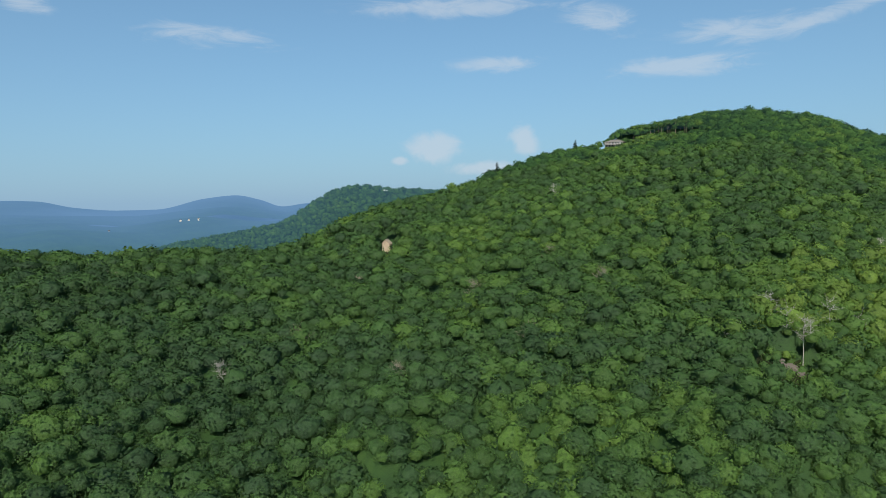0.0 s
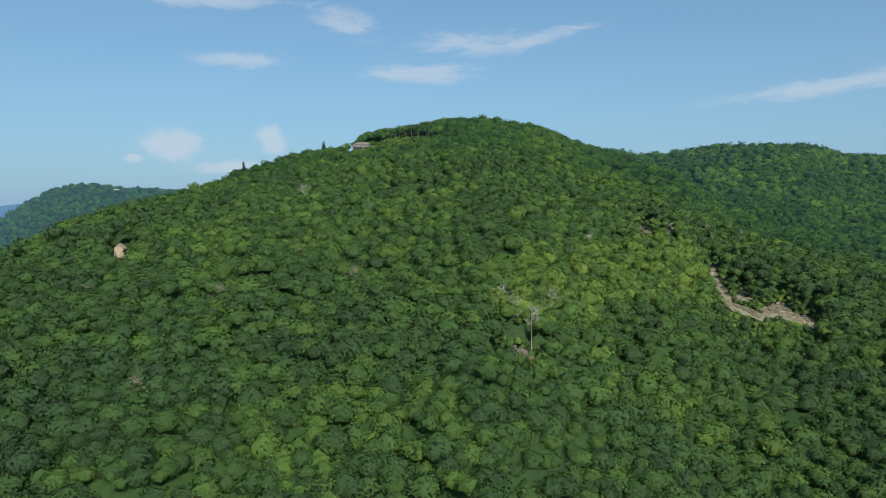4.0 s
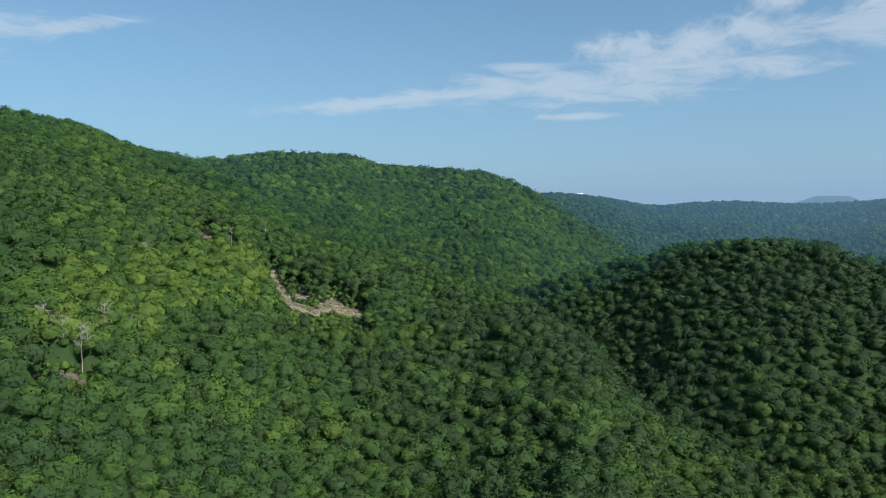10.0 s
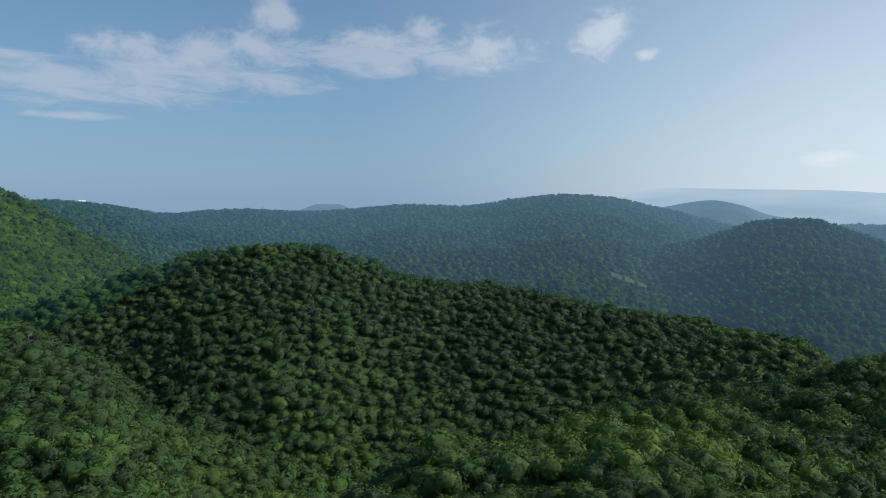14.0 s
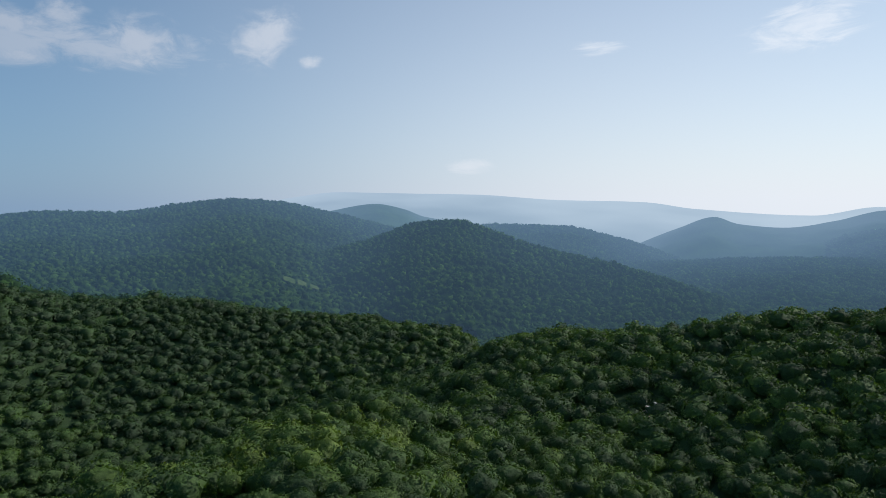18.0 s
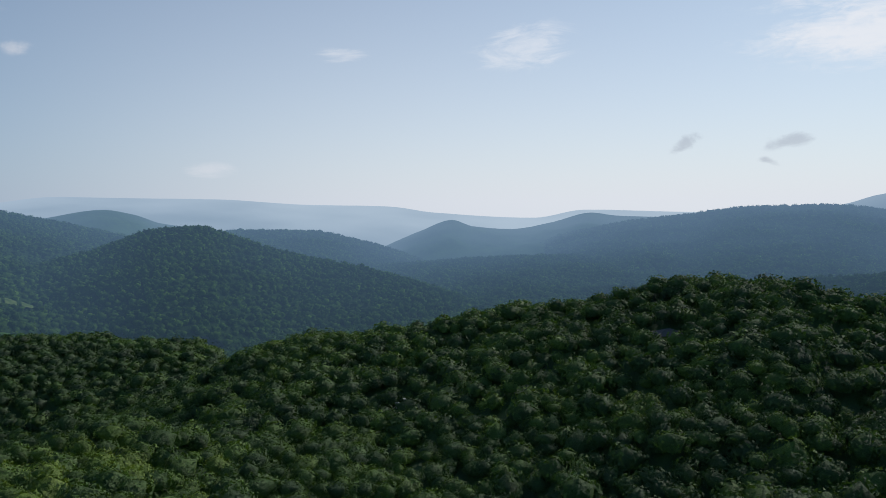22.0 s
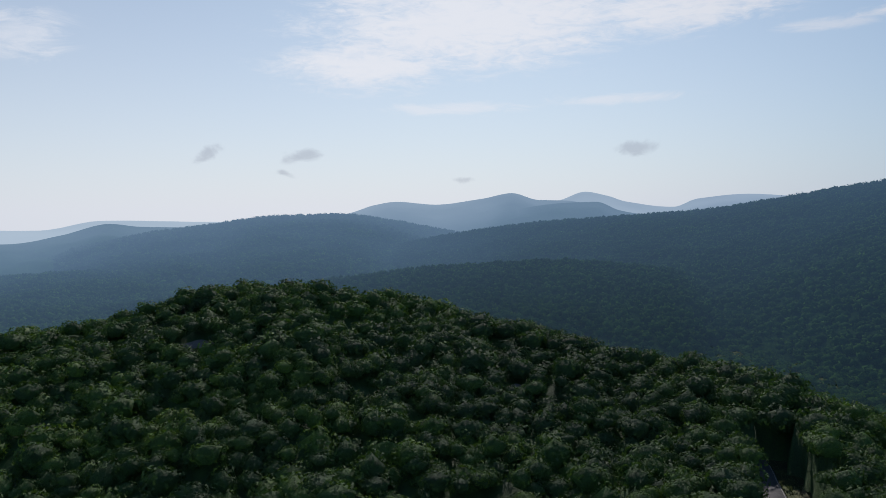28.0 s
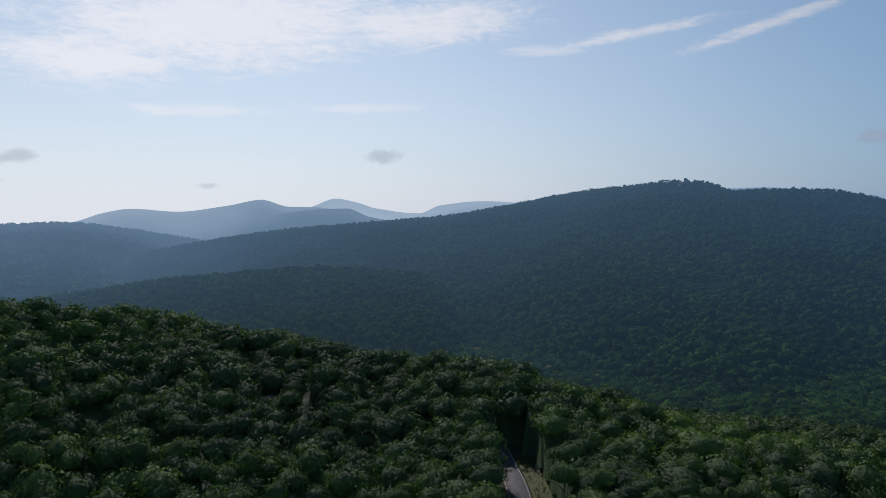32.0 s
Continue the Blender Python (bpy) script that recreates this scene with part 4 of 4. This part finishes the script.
FAR_HOMES = "far houses on the ridges"
for b, r, e, w, h, label in ((66.3, 1780, -0.14, 15, 5, "white building on the distant wooded ridge"), (-4.8, 1470, 0.62, 13, 4.5, "white house on the distant hilltop"),
                             (-6.3, 1475, 0.80, 8, 4, "small white house on the distant hilltop"), (-3.5, 1470, 0.5, 9, 3.5, "pale house on the distant hilltop"),
                             (215.9, 1700, 1.72, 14, 4, "long white house on the mountain top"), (217.0, 1690, 1.66, 9, 3, "small pale house on the mountain top"),
                             (174.9, 1120, -6.25, 5, 2.0, "small pale house in the wooded valley")):
    house("house", label, spot(b, r, -h / 2, e), 25, w, 8, h, 2.2, white_wall, white_wall if w > 12 else pale_stone, 1, 3, group=FAR_HOMES, sink=14)
for b, e in ((-20.6, -1.3), (-20.0, -1.25), (-19.3, -1.2), (-28.1, -2.0), (-25.6, -1.95)):
    house("house", "tiny white house in the far valley", spot(b, 3120, -2, e), 15 + b, 7, 6, 2.6, 1.6, pale_stone, roof_grey, 1, 3, group="houses of the far valley", sink=30)


# bare rock on the slope
def rock_shape(g, flat):
    v, f = ICO2
    n = np.array([noise.noise(Vector(p) * 1.3 + Vector((flat * 9, 0, 0))) for p in v])
    w2 = v * (1 + 0.45 * n[:, None]) * g.uniform(0.9, 1.1, (len(v), 1))
    return np.round(w2 * 3.2) / 3.2 * 0.6 + w2 * 0.4, f


ROCKS = [rock_shape(rng, k) for k in range(6)]


def outcrop(label, mat, path, count, size, spread):
    """Broken rock strewn along a line on the slope: (bearing, distance) points."""
    base = spot(*path[0])
    ob = new("rock_outcrop")
    ob.location = base
    tagged(ob, label, "rock")
    shared = [None] * len(ROCKS)
    for k in range(count):
        t = rng.uniform(0, len(path) - 1.001)
        i = int(t)
        b = path[i][0] + (path[i + 1][0] - path[i][0]) * (t - i)
        r = path[i][1] + (path[i + 1][1] - path[i][1]) * (t - i) + rng.normal(0, spread)
        b += rng.normal(0, spread * 0.8) / r * 57.3
        s = size * rng.uniform(0.35, 1.25)
        p = spot(b, r) - base
        q = int(rng.integers(0, len(ROCKS)))
        if shared[q] is None:
            o = mesh_object("boulder", ROCKS[q][0], ROCKS[q][1], mat, False)
            shared[q] = o.data
        else:
            o = new("boulder", shared[q])
        o.parent = ob
        o.location, o.rotation_euler, o.scale = (p.x, p.y, p.z + 0.1 * s), (rng.uniform(-0.3, 0.3), rng.uniform(-0.3, 0.3), rng.uniform(0, 6)), (s, s * 0.8, s * 0.5)
    return ob


slide = outcrop("pale broken rock slide on the wooded slope", rock_mat, ((41.4, 457), (41.9, 444), (42.4, 424), (43.1, 412), (43.7, 440), (43.4, 415), (44.4, 412), (45.6, 430), (46.1, 437), (47.2, 426), (48.4, 423)), 290, 1.7, 4.2)
SCREE = ((41.5, 455, 2.6, 8), (42.0, 442, 3.4, 8), (42.4, 426, 3.6, 9), (42.9, 413, 3.6, 6), (43.6, 441, 4.2, 8), (43.7, 410, 4.5, 4.5), (44.6, 412, 4.5, 5), (45.5, 426, 4.2, 7), (46.2, 434, 4.4, 8), (46.9, 426, 4.4, 7), (47.6, 424, 4.0, 6), (48.3, 422, 3.4, 5))
# straw-coloured scree between the boulders
scree_mat = plain("straw_coloured_scree", (0.25, 0.225, 0.15), 0.95, 0.5, 0.55, second=(0.24, 0.21, 0.13))
scree = []
for b, r, wide, deepness in SCREE:
    A, R = np.meshgrid(np.linspace(0, 2 * pi, 25)[:-1], np.linspace(0.02, 1, 6), indexing="ij")
    edge = 1 + 0.16 * np.sin(3 * A + b * 7) + 0.1 * np.sin(7 * A + b)
    rr = r + deepness * 1.3 * R * edge * np.cos(A)
    ba = np.radians(b) + wide * 1.25 * R * edge * np.sin(A) / r
    X, Y = rr * np.sin(ba), rr * np.cos(ba)
    Z = ground_z(X, Y) + 0.5 * (1 - R**2) + 0.25 * np.sin(X * 1.3) * np.sin(Y * 1.1)
    i, j = np.meshgrid(np.arange(24), np.arange(5), indexing="ij")
    i2 = (i + 1) % 24
    scree.append((np.column_stack([X.ravel(), Y.ravel(), Z.ravel()]) - np.array(slide.location), np.column_stack([(i * 6 + j).ravel(), (i2 * 6 + j).ravel(), (i2 * 6 + j + 1).ravel(), (i * 6 + j + 1).ravel()])))
part("scree", join(*scree), scree_mat, slide, "straw-coloured loose scree", smooth=True)
# low shrubs over the open ground below the rocks and houses
x, y = scatter(2.7, 215, 660, -6, 50)
bare = ((-4.67, 404, 5, 7), (14.2, 655, 11, 9), (26.7, 245, 4.0, 3), (36.2, 472, 4, 4), (38.2, 466, 3, 3)) + SCREE
keep = open_ground(x, y, 1.4)
for b, r, wide, deepness in bare:
    keep &= (((bearing_of(x, y) - b) * pi / 180 * r / (wide * 1.2)) ** 2 + ((np.hypot(x, y) - r + 5) / (deepness * 1.25 + 5)) ** 2) > 1
x, y = x[keep], y[keep]
tagged(stand("shrubs", x, y, ground_z(x, y) + rng.uniform(2.2, 6.0, len(x)), rng.uniform(1.6, 2.9, len(x)), shapes_thin, leaf_mid, rng.uniform(0.2, 1.2, len(x))), "low green shrubs on open ground below the rocks", "shrubs", kind="stuff")
outcrop("small pale rock face among the trees", rock_mat, ((35.9, 474), (36.5, 471)), 18, 2.6, 2.4)
outcrop("small ledge of pale rock among the trees", rock_mat, ((37.9, 467), (38.5, 465)), 10, 2.0, 1.8)
outcrop("rusty brown rock ledge on the wooded slope", red_rock, ((25.8, 247), (26.6, 247), (27.6, 250)), 16, 2.1, 1.5)


# trees that stand out one by one
def conifer_shape(g, height, radius, cards):
    """A tapering evergreen crown of drooping sprays in whorls."""
    t = g.uniform(0, 1, cards) ** 0.8
    z = height * (0.16 + 0.84 * t)
    a = g.uniform(0, 2 * pi, cards)
    reach = radius * (1.02 - t) * g.uniform(0.55, 1.1, cards)
    d = np.column_stack([np.cos(a), np.sin(a), np.full(cards, -0.18)])
    p = np.column_stack([np.zeros(cards), np.zeros(cards), z])
    o = np.column_stack([-np.sin(a), np.cos(a), g.uniform(-0.3, 0.3, cards)])
    wide = (0.16 * radius + 0.22 * reach)[:, None]
    tip, mid = p + d * reach[:, None], p + d * reach[:, None] * 0.45
    v = np.stack([p, mid + o * wide, tip, mid - o * wide], axis=1).reshape(-1, 3)
    return v, np.arange(4 * cards).reshape(-1, 4)


needle = foliage("needles", ((0.0, (0.022, 0.052, 0.025)), (0.5, (0.032, 0.068, 0.029)), (1.0, (0.044, 0.084, 0.035))), 2.5, "object")
PINE = [conifer_shape(rng, 1.0, 0.34, 190) for _ in range(4)]
PINE_PLACES = ((4.45, 566, 22), (4.2, 570, 16), (10.7, 622, 22), (10.4, 628, 14), (41.0, 484, 19), (42.9, 470, 21), (43.4, 466, 19), (44.0, 462, 17), (35.5, 366, 15), (33.4, 420, 14),
               (28.3, 300, 13), (29.6, 306, 15), (47.6, 470, 18), (52, 560, 17), (57.2, 740, 19), (58.0, 750, 21), (58.6, 735, 18), (56.5, 760, 20), (59.5, 745, 17), (62, 700, 16),
               (158.2, 284, 14), (159.2, 280, 15), (160.0, 283, 14.5), (160.8, 280, 14), (157.4, 286, 13.5), (-3.4, 470, 16), (-2.4, 474, 17), (-1.2, 470, 15), (203.4, 206, 15), (202.2, 210, 14), (204.5, 204, 14))
first = None
for k, (b, r, hgt) in enumerate(PINE_PLACES):
    place = spot(b, r, -0.3)
    m = Matrix.Translation(place) @ Matrix.Rotation(1.7 * k, 4, "Z") @ Matrix.Diagonal((hgt * rng.uniform(0.9, 1.2), hgt * rng.uniform(0.9, 1.2), hgt, 1))
    if first is None:
        first = tagged(new("conifer"), "dark green conifer rising over the broadleaf canopy", "tree", "conifers of the slopes")
        part("trunk", tube((0, 0, 0), (0, 0, 0.97), 0.016, 0.003), bark, first)
        part("crown", PINE[0], needle, first, "dark needle crown")
        first.matrix_world = m
        protos = [first]
    elif k < 4:
        o = tagged(new("conifer"), "dark green conifer rising over the broadleaf canopy", "tree", "conifers of the slopes")
        part("trunk", tube((0, 0, 0), (0, 0, 0.97), 0.016, 0.003), bark, o)
        part("crown", PINE[k], needle, o, "dark needle crown")
        o.matrix_world = m
        protos.append(o)
    else:
        o = copy_thing(protos[k % 4], Matrix.Identity(4))
        o.matrix_world = m


def snag(label, place, height, limbs, twigs=0, spreadout=0.25, mat=dead_wood):
    """A dead tree: bleached trunk, bare limbs and, on some, a head of fine twigs."""
    ob = thing("dead_tree", place, rng.uniform(0, 360), label, "tree", "dead trees of the slopes")
    top = (rng.uniform(-0.6, 0.6), rng.uniform(-0.6, 0.6), height)
    part("trunk", tube((0, 0, -0.5), top, 0.17, 0.04), mat, ob)
    ends = []
    for k in range(limbs):
        t = rng.uniform(0.45, 0.97)
        p = np.array(top) * t
        a = 2.4 * k + rng.uniform(-0.4, 0.4)
        n = height * spreadout * rng.uniform(0.5, 1.1) * (1.25 - t)
        q = p + np.array([cos(a) * n, sin(a) * n, n * rng.uniform(0.1, 0.8)])
        part("limb", tube(p, q, 0.085, 0.02, 4), mat, ob)
        ends.append((p, q))
    if twigs:
        s = []
        for k in range(twigs):
            p, q = ends[k % len(ends)]
            o = p + (q - p) * rng.uniform(0.4, 1.0)
            d = rng.normal(size=3) * np.array([1, 1, 0.8]) + np.array([0, 0, 0.6])
            s.append(tube(o, o + d * height * 0.075, 0.035, 0.012, 3))
        tagged(part("brushwood", join(*s), mat, ob, "fine bare twigs"), kind="stuff")
    return ob


for b, r, hgt, n in ((8.9, 434, 17, 14), (29.07, 277, 17, 4), (25.2, 259, 15, 8), (26.3, 257, 14, 9), (27.4, 253, 14.5, 10), (27.8, 259, 13, 9), (22.8, 234, 12, 14), (30.8, 290, 13, 8), (32.1, 383, 14, 8),
                     (40.92, 490, 17, 4), (43.3, 516, 15, 6), (38.3, 468, 12, 6), (62.5, 420, 12, 5), (67.8, 372, 10, 6)):
    snag("bleached bare dead tree standing out of the canopy", spot(b, r), hgt + 2.5, n + 8, 70, 0.34)
for b, r, hgt in ((-25.2, 342, 14.5), (-12.0, 270, 16), (-18.3, 237, 14), (-4.1, 220, 14), (2.3, 303, 15.5), (8.6, 333, 15), (6.8, 254, 15), (-6.9, 323, 14.5), (12.8, 297, 14.5)):
    snag("grey half-dead tree with bare twigs in the green canopy", spot(b, r), hgt, 14, 260, 0.42, twig_mat if b != -18.3 else dead_wood)

# tall thin-stemmed trees beside the lodge
for k in range(15):
    b = 15.3 + k * 0.30 + rng.uniform(-0.1, 0.1)
    place = spot(b, 669 + rng.uniform(-3, 5))
    ob = thing("tree", place, rng.uniform(0, 360), "slender tree with a bare pale trunk beside the lodge", "tree", "slender trees on the summit slope")
    hgt = rng.uniform(13, 17)
    part("trunk", tube((0, 0, -0.5), (0.3, 0.2, hgt * 0.8), 0.26, 0.12), twig_mat if k % 3 else bark, ob)
    v, f, rn = shapes_mid[k % len(shapes_mid)]
    part("crown", (v * np.array([3.6, 3.6, 3.2]) + np.array([0, 0, hgt - 3]), f, rn), leaf_near, ob, smooth=True)

# the road that comes over the knoll
rz = ground_z(rx, ry)


def ribbon(offsets, lift):
    """A strip along the road between offsets from its middle, with a little thickness."""
    cols = []
    for o, l in zip(offsets, lift):
        cols.append(np.column_stack([rx + nx * o, ry + ny * o, rz + l]))
    V = np.stack(cols, axis=1).reshape(-1, 3)
    m = len(offsets)
    i, j = np.meshgrid(np.arange(len(rx) - 1), np.arange(m - 1), indexing="ij")
    q = (i * m + j).ravel()
    return V, np.column_stack([q, q + 1, q + m + 1, q + m])


tagged(mesh_object("road", *ribbon((-2.75, -2.7, 0, 2.7, 2.75), (0.2, 0.42, 0.48, 0.42, 0.2)), asphalt), "narrow grey asphalt road curving over the knoll", "road", kind="structure")
for o in (-2.45, 2.4):
    tagged(mesh_object("road_marking", *ribbon((o - 0.06, o + 0.06), (0.44, 0.44)), line_paint), "worn white line along the road edge", "marking", kind="structure")
for o, w2, label in ((3.0, 7.5, "rough grass verge beside the road"), (-3.0, -5.4, "narrow grass verge beside the road")):
    n = 8
    offs = np.linspace(o, w2, n)
    tagged(mesh_object("verge", *ribbon(offs, 0.30 + 0.12 * np.sin(np.arange(n) * 1.9)), grass_mat), label, "grass", kind="structure")
blades = []
for k in range(2600):
    i = int(rng.integers(0, len(rx)))
    o = rng.uniform(2.9, 7.4) if k % 4 else -rng.uniform(3.0, 5.2)
    p = np.array([rx[i] + nx[i] * o + rng.uniform(-0.8, 0.8), ry[i] + ny[i] * o + rng.uniform(-0.8, 0.8), rz[i] + 0.25])
    t, s = rng.uniform(0, pi), rng.uniform(0.05, 0.13)
    blades.append(np.array([p + (cos(t) * s, sin(t) * s, 0), p - (cos(t) * s, sin(t) * s, 0), p + (rng.uniform(-0.2, 0.2), rng.uniform(-0.2, 0.2), rng.uniform(0.3, 0.8))]))
tagged(mesh_object("grass", np.vstack(blades), np.arange(3 * len(blades)).reshape(-1, 3), grass_mat), "tufts of rough grass on the road verge", "grass", kind="stuff")
# meadow in the valley
ridge2 = FAR[1][0]


def meadow(b0, b1, r0, r1, name, label):
    def top(A, R, X, Y):
        return EYE_Z + ridge2.top(A, R) + (rolling(X, Y, 260, 3.1) * 5 + rolling(X, Y, 90, 2.3) * 2) - 5.0
    V, F = polar_sheet(b0, b1, 12, np.linspace(r0, r1, 12), top)
    tagged(mesh_object(name, V, F, meadow_mat), label, "meadow", kind="structure")


for b0, b1, r0, r1 in ((107.1, 108.0, 1052, 1074), (108.2, 108.9, 1058, 1082), (109.2, 109.9, 1062, 1090)):
    meadow(b0, b1, r0, r1, "meadow", "pale green clearing between the woods of the valley")

# the nearest broadleaf trees, one by one
NEAR_SET = "broadleaf trees near the viewpoint"
tree_protos = []
for k in range(8):
    ob = tagged(new("tree"), "full-crowned green broadleaf tree of the near canopy", "tree", NEAR_SET)
    part("trunk", tube((0, 0, -1), (rng.uniform(-0.3, 0.3), rng.uniform(-0.3, 0.3), 10.0), 0.34, 0.12, 7), bark, ob)
    for q in range(4):
        a = 1.6 * q + rng.uniform(-0.3, 0.3)
        part("limb", tube((0, 0, 5.0 + q), (2.8 * cos(a), 2.8 * sin(a), 8.4 + 0.6 * q), 0.15, 0.04, 5), bark, ob)
    v, f, rn = shapes_solo[k]
    part("crown", (v * np.array([4.9, 4.9, 4.0]) + np.array([0, 0, 14.0 - 4.0 * v[:, 2].max()]), f, rn), leaf_near, ob, smooth=True)
    tree_protos.append(ob)
for k, (x, y, s) in enumerate(SOLO):
    m = Matrix.Translation((x, y, float(ground_z([x], [y])[0]) - 14 * (s - 1) * 0.6)) @ Matrix.Rotation(2.4 * k, 4, "Z") @ Matrix.Diagonal((s, s, rng.uniform(0.92, 1.08) * (0.5 + 0.5 * s), 1))
    if k < len(tree_protos):
        tree_protos[k].matrix_world = m
    else:
        copy_thing(tree_protos[k % len(tree_protos)], Matrix.Identity(4)).matrix_world = m
